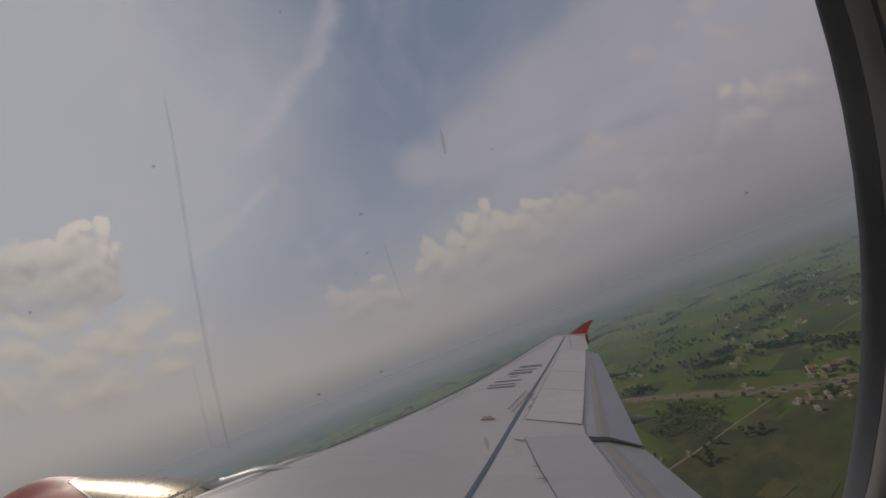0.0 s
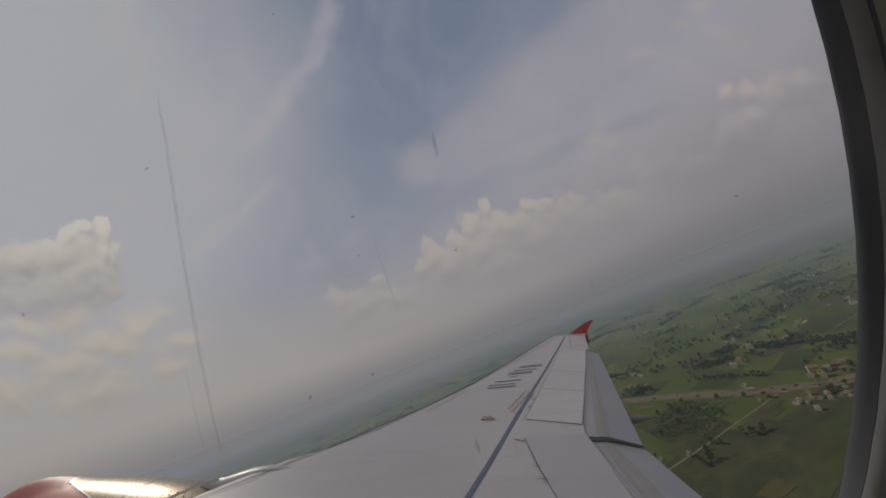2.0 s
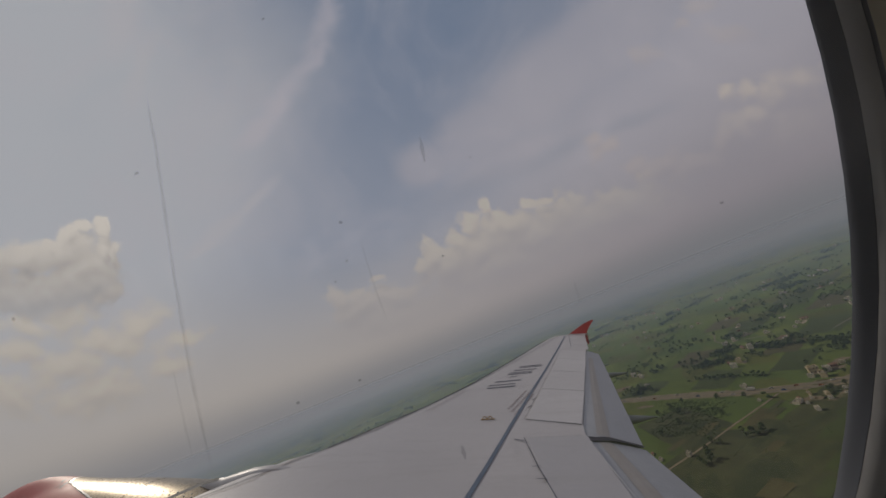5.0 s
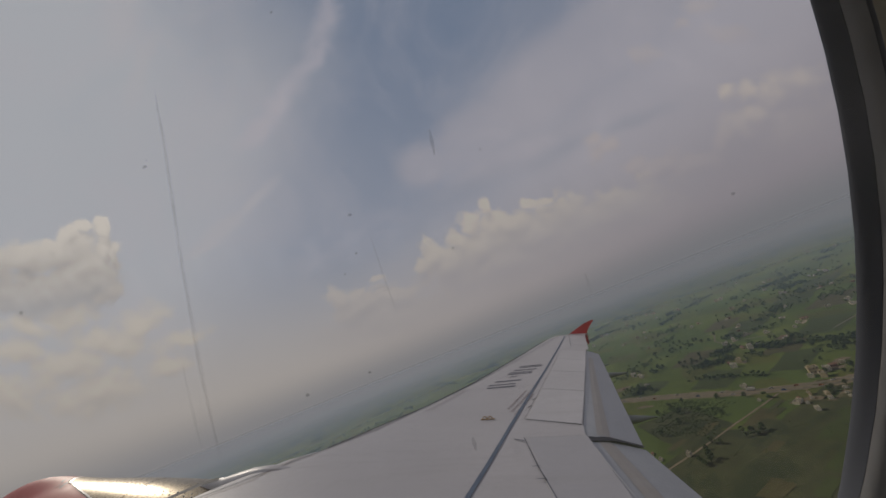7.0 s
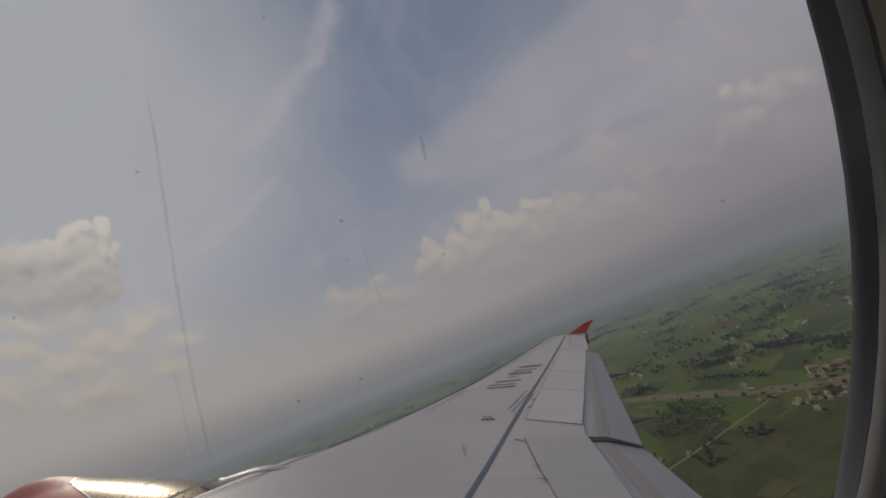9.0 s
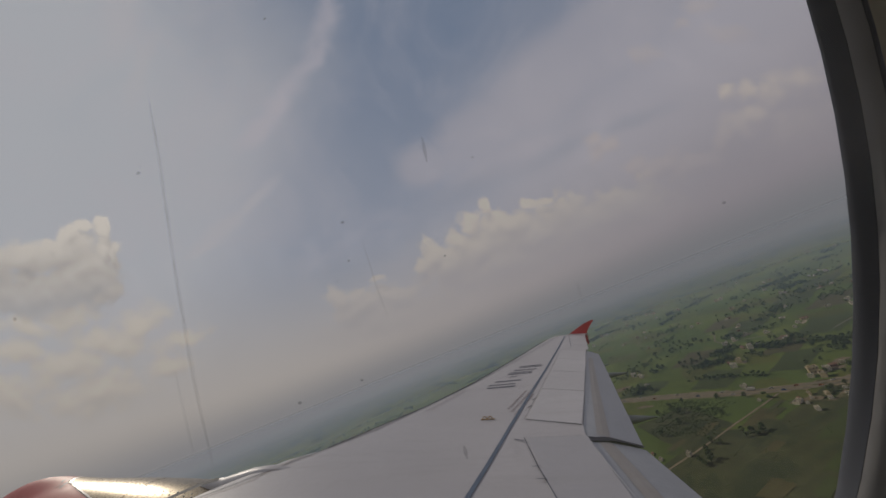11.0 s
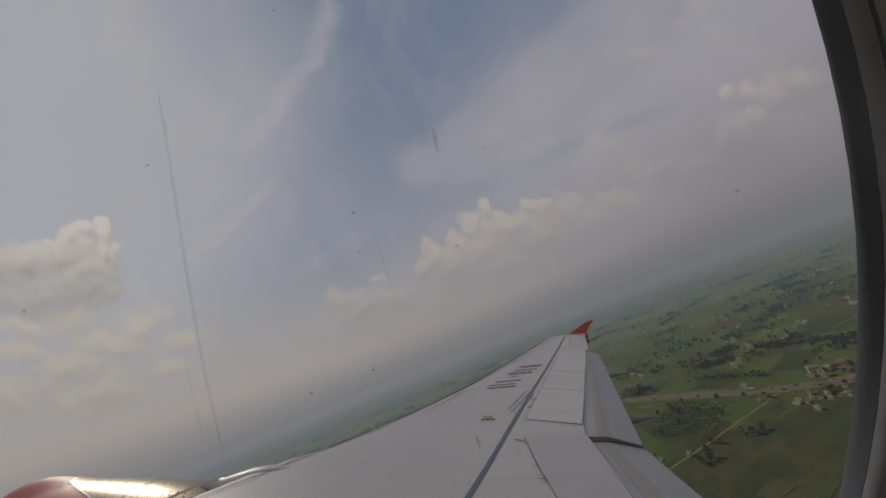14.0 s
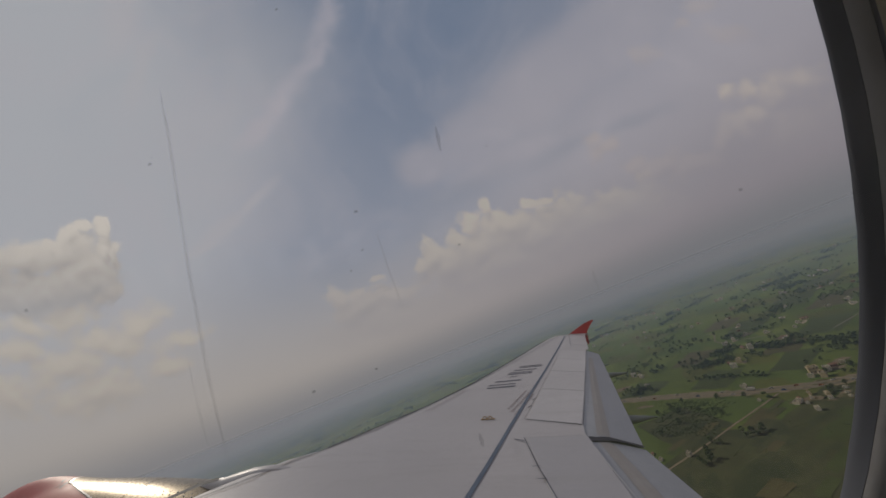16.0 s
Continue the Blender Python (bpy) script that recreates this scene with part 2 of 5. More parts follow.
def surface(name, tone, rough=0.6, metal=0.0, scale=2.0, spread=0.12, fine=30.0, bump=0.0, other=None, share=(0.45, 0.7), coords="Object", random_tone=0.0, coat=0.0):
    """A painted or natural surface with variation at two scales; other: a second tone in stains."""
    m = bpy.data.materials.new(name)
    m.use_nodes = True
    T = m.node_tree
    shader = T.nodes["Principled BSDF"]
    at = T.nodes.new("ShaderNodeTexCoord").outputs[coords]
    big, small = speckle(T, at, scale, 5.0), speckle(T, at, fine, 3.0)
    colour = blend(T, ramp(T, big, 0.3, 0.7), tuple(v * (1 - spread) for v in tone), tuple(min(1, v * (1 + spread)) for v in tone))
    colour = blend(T, ramp(T, small, 0.35, 0.65, 0.0, 0.5), colour, tuple(v * (1 - 0.6 * spread) for v in tone))
    if other:
        stain = speckle(T, at, scale * 0.63, 6.0, 0.65, 0.4)
        colour = blend(T, ramp(T, stain, *share), colour, other)
    if random_tone:
        info = T.nodes.new("ShaderNodeObjectInfo").outputs["Random"]
        hue = T.nodes.new("ShaderNodeHueSaturation")
        link(T, ramp(T, info, 0, 1, 1 - random_tone, 1 + random_tone), hue.inputs["Value"])
        link(T, colour, hue.inputs["Color"])
        colour = hue.outputs[0]
    link(T, colour, shader.inputs["Base Color"])
    link(T, ramp(T, small, 0.2, 0.8, max(0.02, rough * 0.85), min(1, rough * 1.15)), shader.inputs["Roughness"])
    shader.inputs["Metallic"].default_value = metal
    shader.inputs["Coat Weight"].default_value = coat
    if bump:
        b = T.nodes.new("ShaderNodeBump")
        b.inputs["Strength"].default_value, b.inputs["Distance"].default_value = 1.0, bump
        link(T, small, b.inputs["Height"])
        T.links.new(b.outputs[0], shader.inputs["Normal"])
    return m


def wing_paint(name, tone, streak):
    """Grey gloss paint with grime drawn out along the air flow (x) and faint panel tone changes."""
    m = surface(name, tone, 0.42, 0.0, 0.7, 0.05, 14.0, 0.0)
    T = m.node_tree
    shader = T.nodes["Principled BSDF"]
    old = shader.inputs["Base Color"].links[0].from_socket
    at = T.nodes.new("ShaderNodeMapping")
    T.links.new(T.nodes.new("ShaderNodeTexCoord").outputs["Object"], at.inputs[0])
    at.inputs["Scale"].default_value = (0.5, 6.0, 0.5)
    grime = speckle(T, at.outputs[0], 1.3, 6.0, 0.65)
    link(T, blend(T, ramp(T, grime, 0.46, 0.8, 0.0, 0.55), old, streak), shader.inputs["Base Color"])
    return m


WING = wing_paint("wing_grey_paint", (0.440, 0.418, 0.420), (0.36, 0.335, 0.33))
PANEL = wing_paint("spoiler_grey_paint", (0.475, 0.455, 0.458), (0.38, 0.36, 0.35))
FLAP = wing_paint("flap_grey_paint", (0.315, 0.325, 0.35), (0.25, 0.255, 0.255))
# wing grey taken darker: the shade under the wing is in this colour
FAIRING = wing_paint("track_fairing_shaded_grey", (0.21, 0.22, 0.215), (0.14, 0.15, 0.14))
# darker copy of the spoiler grey; dimmer light by the fuselage is coloured in
INBOARD = wing_paint("inboard_spoiler_dimmed_grey", (0.385, 0.372, 0.385), (0.32, 0.305, 0.30))
STAIN = wing_paint("hydraulic_stain", (0.285, 0.262, 0.242), (0.34, 0.335, 0.335))
SLAT = surface("bare_slat_metal", (0.55, 0.53, 0.52), 0.38, 0.3, 1.5, 0.08, 20)
# for seals and engine ducts, and for strips that paint in shade
DARK = surface("dark_seal_and_shade", (0.035, 0.035, 0.04), 0.7, 0, 3, 0.2, 40)
LINE = surface("slate_blue_marking", (0.085, 0.115, 0.165), 0.5, 0, 3, 0.12, 40)
GAP = surface("panel_gap_sealant", (0.20, 0.195, 0.20), 0.6, 0, 3, 0.2, 40)
SEALANT = surface("pale_edge_sealant", (0.62, 0.60, 0.57), 0.6, 0, 3, 0.1, 40)
INK = surface("dark_grey_marking", (0.09, 0.095, 0.12), 0.5, 0, 4, 0.1, 40)
FAINT = surface("worn_red_brown_marking", (0.30, 0.25, 0.25), 0.6, 0, 9, 0.2, 60)
BROWN = surface("brown_sealant_line", (0.17, 0.12, 0.09), 0.6, 0, 4, 0.2, 40)
YELLOW = surface("ochre_bracket_paint", (0.36, 0.24, 0.11), 0.5, 0, 8, 0.15, 60)
RED = surface("red_tail_paint", (0.47, 0.045, 0.04), 0.35, 0, 1.5, 0.1, 20, coat=0.3)
COWL = surface("salmon_red_cowl_paint", (0.42, 0.09, 0.075), 0.5, 0, 1.2, 0.08, 18)
STEEL = surface("polished_cowl_metal", (0.225, 0.185, 0.125), 0.27, 1.0, 1.2, 0.05, 30)
LIP = surface("bare_inlet_lip_metal", (0.75, 0.73, 0.72), 0.22, 1.0, 2.0, 0.05, 25)
HULL = surface("white_fuselage_paint", (0.45, 0.45, 0.46), 0.35, 0, 1.0, 0.04, 20)
LINING = surface("beige_cabin_lining", (0.66, 0.61, 0.48), 0.65, 0, 3.0, 0.05, 160, 0.0003)
REVEAL = surface("grey_window_reveal", (0.50, 0.50, 0.51), 0.6, 0, 9.0, 0.08, 220, 0.0002)
SEAL = surface("dark_rubber_seal", (0.235, 0.255, 0.305), 0.75, 0, 20, 0.15, 120)


def clear_pane():
    """Acrylic: clear, with a weak mirror image and a dusting of fine dirt."""
    m = bpy.data.materials.new("acrylic_pane")
    m.use_nodes = True
    T = m.node_tree
    T.nodes.clear()
    at = T.nodes.new("ShaderNodeTexCoord").outputs["Object"]
    dust = ramp(T, speckle(T, at, 70.0, 6.0, 0.7), 0.42, 0.75, 0.015, 0.045)
    thru, film, gloss = T.nodes.new("ShaderNodeBsdfTransparent"), T.nodes.new("ShaderNodeBsdfTranslucent"), T.nodes.new("ShaderNodeBsdfGlossy")
    film.inputs["Color"].default_value = (0.75, 0.72, 0.72, 1)
    gloss.inputs["Roughness"].default_value = 0.02
    one, two = T.nodes.new("ShaderNodeMixShader"), T.nodes.new("ShaderNodeMixShader")
    link(T, dust, one.inputs[0])
    T.links.new(thru.outputs[0], one.inputs[1]), T.links.new(film.outputs[0], one.inputs[2])
    two.inputs[0].default_value = 0.025
    T.links.new(one.outputs[0], two.inputs[1]), T.links.new(gloss.outputs[0], two.inputs[2])
    T.links.new(two.outputs[0], T.nodes.new("ShaderNodeOutputMaterial").inputs["Surface"])
    return m


def thin_film(name, tone, cover):
    """A thin see-through mark of that tone that covers a share of what is behind it."""
    m = bpy.data.materials.new(name)
    m.use_nodes = True
    T = m.node_tree
    T.nodes.clear()
    at = T.nodes.new("ShaderNodeTexCoord").outputs["Object"]
    thru, film, one = T.nodes.new("ShaderNodeBsdfTransparent"), T.nodes.new("ShaderNodeBsdfDiffuse"), T.nodes.new("ShaderNodeMixShader")
    film.inputs["Color"].default_value = (*tone, 1)
    link(T, ramp(T, speckle(T, at, 400.0, 3.0), 0.3, 0.7, cover * 0.55, cover), one.inputs[0])
    T.links.new(thru.outputs[0], one.inputs[1]), T.links.new(film.outputs[0], one.inputs[2])
    T.links.new(one.outputs[0], T.nodes.new("ShaderNodeOutputMaterial").inputs["Surface"])
    return m


PANE = clear_pane()
SCRATCH = thin_film("dull_scratch", (0.18, 0.18, 0.19), 0.11)
SMEAR = thin_film("faint_scratch", (0.16, 0.16, 0.17), 0.06)
SMUDGE = thin_film("dark_smudge", (0.04, 0.04, 0.05), 0.22)
SPECK = thin_film("dirt_speck", (0.10, 0.10, 0.11), 0.36)


def tinted_haze(name, reach):
    """A flat sheet tinted to imitate haze: it lets light pass near by and covers more the further off it lies."""
    m = bpy.data.materials.new(name)
    m.use_nodes = True
    T = m.node_tree
    T.nodes.clear()
    at = T.nodes.new("ShaderNodeTexCoord").outputs["Object"]
    size = T.nodes.new("ShaderNodeVectorMath")
    size.operation = "LENGTH"
    T.links.new(at, size.inputs[0])
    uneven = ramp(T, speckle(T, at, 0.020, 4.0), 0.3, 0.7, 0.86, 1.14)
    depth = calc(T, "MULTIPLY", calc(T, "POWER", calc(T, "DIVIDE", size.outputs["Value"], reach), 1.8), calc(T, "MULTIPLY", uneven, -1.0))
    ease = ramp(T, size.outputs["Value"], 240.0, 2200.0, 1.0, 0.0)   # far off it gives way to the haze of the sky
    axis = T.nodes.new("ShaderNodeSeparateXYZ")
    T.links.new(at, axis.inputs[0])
    sunward = ramp(T, calc(T, "DIVIDE", axis.outputs[0], calc(T, "MAXIMUM", size.outputs["Value"], 1.0)), 0.65, -0.55, 0.93, 1.08)   # the brighter haze towards the sun is painted into the tint
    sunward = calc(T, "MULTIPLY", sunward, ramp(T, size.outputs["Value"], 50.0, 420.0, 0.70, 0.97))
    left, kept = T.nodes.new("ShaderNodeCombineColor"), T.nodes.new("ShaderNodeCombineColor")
    for k, (strength, tone) in enumerate(((0.74, 0.345), (1.0, 0.364), (1.30, 0.392))):   # the tint turns blue first, imitating scattered light
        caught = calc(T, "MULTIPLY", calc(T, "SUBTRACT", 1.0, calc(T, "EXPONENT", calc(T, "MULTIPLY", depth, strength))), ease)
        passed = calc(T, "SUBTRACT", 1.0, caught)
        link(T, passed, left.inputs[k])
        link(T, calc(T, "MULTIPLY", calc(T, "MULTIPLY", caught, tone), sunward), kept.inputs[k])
    thru, back, one = T.nodes.new("ShaderNodeBsdfTransparent"), T.nodes.new("ShaderNodeBsdfDiffuse"), T.nodes.new("ShaderNodeAddShader")
    T.links.new(left.outputs[0], thru.inputs[0]), T.links.new(kept.outputs[0], back.inputs[0])
    T.links.new(thru.outputs[0], one.inputs[0]), T.links.new(back.outputs[0], one.inputs[1])
    T.links.new(one.outputs[0], T.nodes.new("ShaderNodeOutputMaterial").inputs["Surface"])
    return m


def farmland():
    """Paddy and pasture: parcels of differing greens, some ripe or bare, over broad damp and dry patches."""
    m = bpy.data.materials.new("farmland")
    m.use_nodes = True
    T = m.node_tree
    shader = T.nodes["Principled BSDF"]
    at = T.nodes.new("ShaderNodeMapping")
    T.links.new(T.nodes.new("ShaderNodeTexCoord").outputs["Object"], at.inputs[0])
    at.inputs["Rotation"].default_value = (0, 0, radians(36))
    at.inputs["Scale"].default_value = (1.0, 0.62, 1.0)
    warp = blend(T, 0.06, at.outputs[0], T.nodes.new("ShaderNodeTexCoord").outputs["Object"])
    tones = []
    for scale in (0.0205, 0.0085):
        cells = T.nodes.new("ShaderNodeTexVoronoi")
        cells.distance, cells.inputs["Scale"].default_value, cells.inputs["Randomness"].default_value = "CHEBYCHEV", scale, 0.85
        T.links.new(warp, cells.inputs["Vector"])
        tones.append(cells.outputs["Color"])
    split = T.nodes.new("ShaderNodeSeparateColor")
    T.links.new(tones[0], split.inputs[0])
    wide = T.nodes.new("ShaderNodeSeparateColor")
    T.links.new(tones[1], wide.inputs[0])
    place = at.outputs[0]
    green = blend(T, split.outputs[0], (0.208, 0.276, 0.082), (0.292, 0.364, 0.110))
    green = blend(T, ramp(T, wide.outputs[0], 0.1, 0.9, 0.0, 0.6), green, (0.128, 0.216, 0.080))
    green = blend(T, ramp(T, split.outputs[1], 0.78, 0.86, 0.0, 0.7), green, (0.230, 0.235, 0.080))
    green = blend(T, ramp(T, split.outputs[2], 0.93, 0.97, 0.0, 0.5), green, (0.24, 0.185, 0.10))
    broad = speckle(T, place, 0.0066, 5.0)
    green = blend(T, ramp(T, broad, 0.42, 0.68, 0.0, 0.6), green, (0.125, 0.160, 0.062))
    patch = speckle(T, place, 0.05, 6.0, 0.65)
    green = blend(T, ramp(T, patch, 0.48, 0.68, 0.0, 0.6), green, (0.110, 0.150, 0.052))
    fine = speckle(T, place, 0.36, 6.0, 0.75)
    green = blend(T, ramp(T, fine, 0.38, 0.68, 0.0, 0.6), green, (0.100, 0.132, 0.048))
    link(T, green, shader.inputs["Base Color"])
    shader.inputs["Roughness"].default_value = 0.95
    shader.inputs["Specular IOR Level"].default_value = 0.1
    return m


LAND = farmland()
LEAF = surface("dark_green_foliage", (0.160, 0.205, 0.084), 0.9, 0, 0.05, 0.3, 2.0, 0, random_tone=0.25)
leaf_tree = LEAF.node_tree                           # leaves let some light through
glow_through, both = leaf_tree.nodes.new("ShaderNodeBsdfTranslucent"), leaf_tree.nodes.new("ShaderNodeMixShader")
glow_through.inputs["Color"].default_value = (0.29, 0.36, 0.14, 1)
both.inputs[0].default_value = 0.5
leaf_tree.links.new(leaf_tree.nodes["Principled BSDF"].outputs[0], both.inputs[1])
leaf_tree.links.new(glow_through.outputs[0], both.inputs[2])
leaf_tree.links.new(both.outputs[0], leaf_tree.nodes["Material Output"].inputs["Surface"])
BARK = surface("grey_brown_bark", (0.11, 0.085, 0.06), 0.9, 0, 2, 0.2, 12, 0.01)
DUST = surface("dusty_verge", (0.37, 0.315, 0.215), 0.95, 0, 0.08, 0.15, 1.0, 0, (0.20, 0.20, 0.11), (0.52, 0.72))
TARMAC = surface("worn_pale_tarmac", (0.285, 0.255, 0.20), 0.9, 0, 0.06, 0.15, 1.2)
DIRT = surface("dry_earth_track", (0.36, 0.31, 0.22), 0.95, 0, 0.1, 0.2, 1.0, 0, (0.14, 0.16, 0.06), (0.56, 0.75))
RIPE = surface("ripening_crop", (0.150, 0.145, 0.066), 0.95, 0, 0.05, 0.18, 0.8, 0, (0.09, 0.11, 0.04), (0.5, 0.75))
FALLOW = surface("dark_fallow_field", (0.122, 0.140, 0.062), 0.95, 0, 0.035, 0.3, 0.3, 0, (0.070, 0.094, 0.042), (0.42, 0.60))
PADDY = surface("bright_green_paddy", (0.104, 0.142, 0.050), 0.95, 0, 0.05, 0.2, 0.7, 0, (0.080, 0.105, 0.034), (0.45, 0.7))
YARD = surface("bare_earth_yard", (0.33, 0.275, 0.19), 0.95, 0, 0.1, 0.2, 0.6, 0, (0.12, 0.135, 0.06), (0.42, 0.62))
PALE = surface("pale_threshing_yard", (0.58, 0.51, 0.39), 0.95, 0, 0.06, 0.2, 0.5, 0, (0.26, 0.24, 0.15), (0.48, 0.68))
WALL_WHITE = surface("whitewashed_plaster", (0.72, 0.68, 0.58), 0.85, 0, 0.5, 0.1, 4, 0, (0.45, 0.42, 0.36), (0.55, 0.8), random_tone=0.12)
WALL_CREAM = surface("cream_plaster", (0.66, 0.55, 0.34), 0.85, 0, 0.5, 0.1, 4, 0, (0.42, 0.36, 0.26), (0.55, 0.8), random_tone=0.12)
WALL_BRICK = surface("bare_brick_walling", (0.36, 0.20, 0.13), 0.9, 0, 0.6, 0.15, 5, 0, (0.24, 0.16, 0.11), (0.5, 0.75), random_tone=0.15)
ROOF_SLAB = surface("weathered_limewashed_slab", (0.60, 0.55, 0.46), 0.9, 0, 0.4, 0.2, 3, 0, (0.42, 0.39, 0.34), (0.55, 0.8), random_tone=0.15)
ROOF_TILE = surface("clay_roof_tiles", (0.32, 0.20, 0.14), 0.9, 0, 0.5, 0.2, 4, 0, (0.2, 0.12, 0.09), (0.5, 0.7), random_tone=0.2)
OPENING = surface("dark_window_glass", (0.05, 0.055, 0.06), 0.25, 0, 1, 0.2, 6)
DOOR_WOOD = surface("brown_door_wood", (0.16, 0.09, 0.05), 0.6, 0, 2, 0.2, 10)
TRUCK_PAINTS = [surface("truck_%s_paint" % n, c, 0.45, 0, 1, 0.1, 5) for n, c in (("white", (0.7, 0.7, 0.68)), ("orange", (0.5, 0.2, 0.06)), ("blue", (0.1, 0.16, 0.32)))]
TYRE = surface("black_tyre_rubber", (0.03, 0.03, 0.03), 0.85, 0, 5, 0.2, 30)

# ---- builders ----


def part(name, bm, material, parent=None, label="", smooth=False, edge=None):
    """Links a bmesh as one mesh object, under a thing or a part where one is given."""
    mesh = bpy.data.meshes.new(name)
    bmesh.ops.recalc_face_normals(bm, faces=bm.faces[:])
    bm.to_mesh(mesh)
    bm.free()
    mesh.materials.append(material)
    if smooth:
        mesh.shade_smooth()
        if edge:
            mesh.set_sharp_from_angle(angle=radians(edge))
    ob = new(name, mesh)
    if parent is not None:
        ob.parent = parent
    return tagged(ob, label) if label else ob


def box(bm, x0, x1, y0, y1, z0, z1):
    vs = [bm.verts.new((x, y, z)) for z in (z0, z1) for x, y in ((x0, y0), (x1, y0), (x1, y1), (x0, y1))]
    for f in ((0, 1, 2, 3), (4, 5, 6, 7), (0, 1, 5, 4), (1, 2, 6, 5), (2, 3, 7, 6), (3, 0, 4, 7)):
        bm.faces.new([vs[i] for i in f])
    return vs


def loft(bm, loops, closed=True, caps=True):
    """Skins a row of point loops of equal length."""
    rows = [[bm.verts.new(p) for p in loop] for loop in loops]
    n = len(rows[0])
    for a, b in zip(rows, rows[1:]):
        for i in range(n if closed else n - 1):
            bm.faces.new((a[i], a[(i + 1) % n], b[(i + 1) % n], b[i]))
    if caps:
        bm.faces.new(rows[0])
        bm.faces.new(rows[-1])
    return rows


def between(table, y):
    """Straight-line value from a table of (station, value)."""
    for (y0, v0), (y1, v1) in zip(table, table[1:]):
        if y <= y1:
            return v0 + (v1 - v0) * (y - y0) / (y1 - y0)
    (y0, v0), (y1, v1) = table[-2:]
    return v0 + (v1 - v0) * (y - y0) / (y1 - y0)

# ---- the aircraft ----
airliner = new("airliner")
airliner.matrix_world = AIR
tagged(airliner, "grey-winged airliner with red tip fence and salmon red engine cowl", "aircraft")


def top_of_wing(y):
    return math.tan(radians(5.023)) * (y - 2) + 0.0024 * (y - 2) ** 2


FRONT = [(1.6, 0.0), (5.33, 1.53), (5.76, 1.82), (6.0, 1.99), (6.25, 2.31), (8.08, 3.40), (9.5, 4.06), (11.94, 5.04), (14.62, 6.12), (16.4, 6.90), (16.85, 7.35), (17.0, 7.95)]
BACK = [(1.6, 5.97), (5.02, 5.95), (6.4, 5.92), (6.73, 5.97), (8.51, 6.41), (10.53, 6.95), (13.09, 7.64), (13.12, 7.72), (16.6, 8.50), (16.9, 8.66), (17.0, 8.68)]
STATIONS = [1.6, 3, 4.2, 5.1, 5.33, 5.76, 6.0, 6.12, 6.25, 6.4, 6.73, 7.4, 8.08, 8.8, 9.5, 10.5, 11.2, 11.94, 13.09, 13.12, 14.62, 15.6, 16.4, 16.85, 17.0]


def on_wing(x, y, dz=0.0):
    return Vector((x, y, top_of_wing(y) + dz))


wing = None
bm = bmesh.new()
loops = []
for y in STATIONS:
    a, b = between(FRONT, y), between(BACK, y)
    chord, z = b - a, top_of_wing(y)
    thick = 0.13 * chord * (0.75 if y > 16.5 else 1)
    upper = [(0.0, -0.16), (0.002, -0.10), (0.008, -0.05), (0.02, -0.02), (0.045, 0.0), (0.12, 0.0), (0.3, 0.004), (0.5, 0.004), (0.75, 0.0), (1.0, -0.004)]
    lower = [(1.0, -0.10), (0.8, -0.28), (0.55, -0.75), (0.3, -0.95), (0.12, -0.72), (0.04, -0.45), (0.01, -0.28)]
    loops.append([(a + s * chord, y, z + k * thick) for s, k in upper + lower])
loft(bm, loops)
wing = part("wing", bm, WING, airliner, "pale grey painted wing skin with faint grime streaks", True, 40)


def strip(name, points, width, material, parent, lift=0.006, label="", steps=8, across="x"):
    """A painted or sealed band along points (x, y) on the wing, width metres across."""
    bm = bmesh.new()
    rows = []
    for (x0, y0), (x1, y1) in zip(points, points[1:]):
        for k in range(steps):
            t = k / steps
            rows.append((x0 + (x1 - x0) * t, y0 + (y1 - y0) * t))
    rows.append(points[-1])
    ends = []
    for i, (x, y) in enumerate(rows):
        xa, ya = rows[max(0, i - 1)]
        xb, yb = rows[min(len(rows) - 1, i + 1)]
        d = Vector((xb - xa, yb - ya)).normalized()
        n = Vector((d.y, -d.x)) * width / 2
        ends.append([bm.verts.new(on_wing(x + n.x, y + n.y, lift)), bm.verts.new(on_wing(x - n.x, y - n.y, lift))])
    for (a, b), (c, d) in zip(ends, ends[1:]):
        bm.faces.new((a, b, d, c))
    return part(name, bm, material, parent, label)


def plate(name, corners, material, parent, lift=0.012, depth=0.03, label="", rows=6, drop=0.0):
    """A thin panel over the wing between four plan corners, front-in, front-out, back-out, back-in; drop lowers its back edge."""
    bm = bmesh.new()
    fi, fo, bo, bi = [Vector(c) for c in corners]
    loops = []
    for k in range(rows + 1):
        t = k / rows
        f, b = fi.lerp(fo, t), bi.lerp(bo, t)
        m = f.lerp(b, 0.5)
        p = [on_wing(f.x, f.y, lift - 0.004), on_wing(f.x + 0.012, f.y, lift), on_wing(m.x, m.y, lift - 0.4 * drop), on_wing(b.x - 0.012, b.y, lift - drop), on_wing(b.x, b.y, lift - drop - 0.004)]
        p += [on_wing(b.x, b.y, lift - drop - depth * 0.5), on_wing(f.x, f.y, lift - depth)]
        loops.append(p)
    loft(bm, loops)
    return part(name, bm, material, parent, label)


# spoilers, each a lifted panel with a narrow gap round it; their ends stand square to the hinge line
HINGE = [(7.04, 5.23), (8.73, 5.67), (10.35, 6.10), (11.88, 6.52), (13.30, 6.89)]
TRAIL = [(6.73, 5.95), (8.39, 6.39), (9.92, 6.79), (11.42, 7.19), (12.78, 7.53)]
for i in range(4):
    g = 0.010
    (y0, a0), (y1, a1) = HINGE[i], HINGE[i + 1]
    (z0, b0), (z1, b1) = TRAIL[i], TRAIL[i + 1]
    plate("spoiler", [(a0, y0 + g), (a1, y1 - g), (b1 + 0.015, z1 - g), (b0 + 0.015, z0 + g)], PANEL, wing)
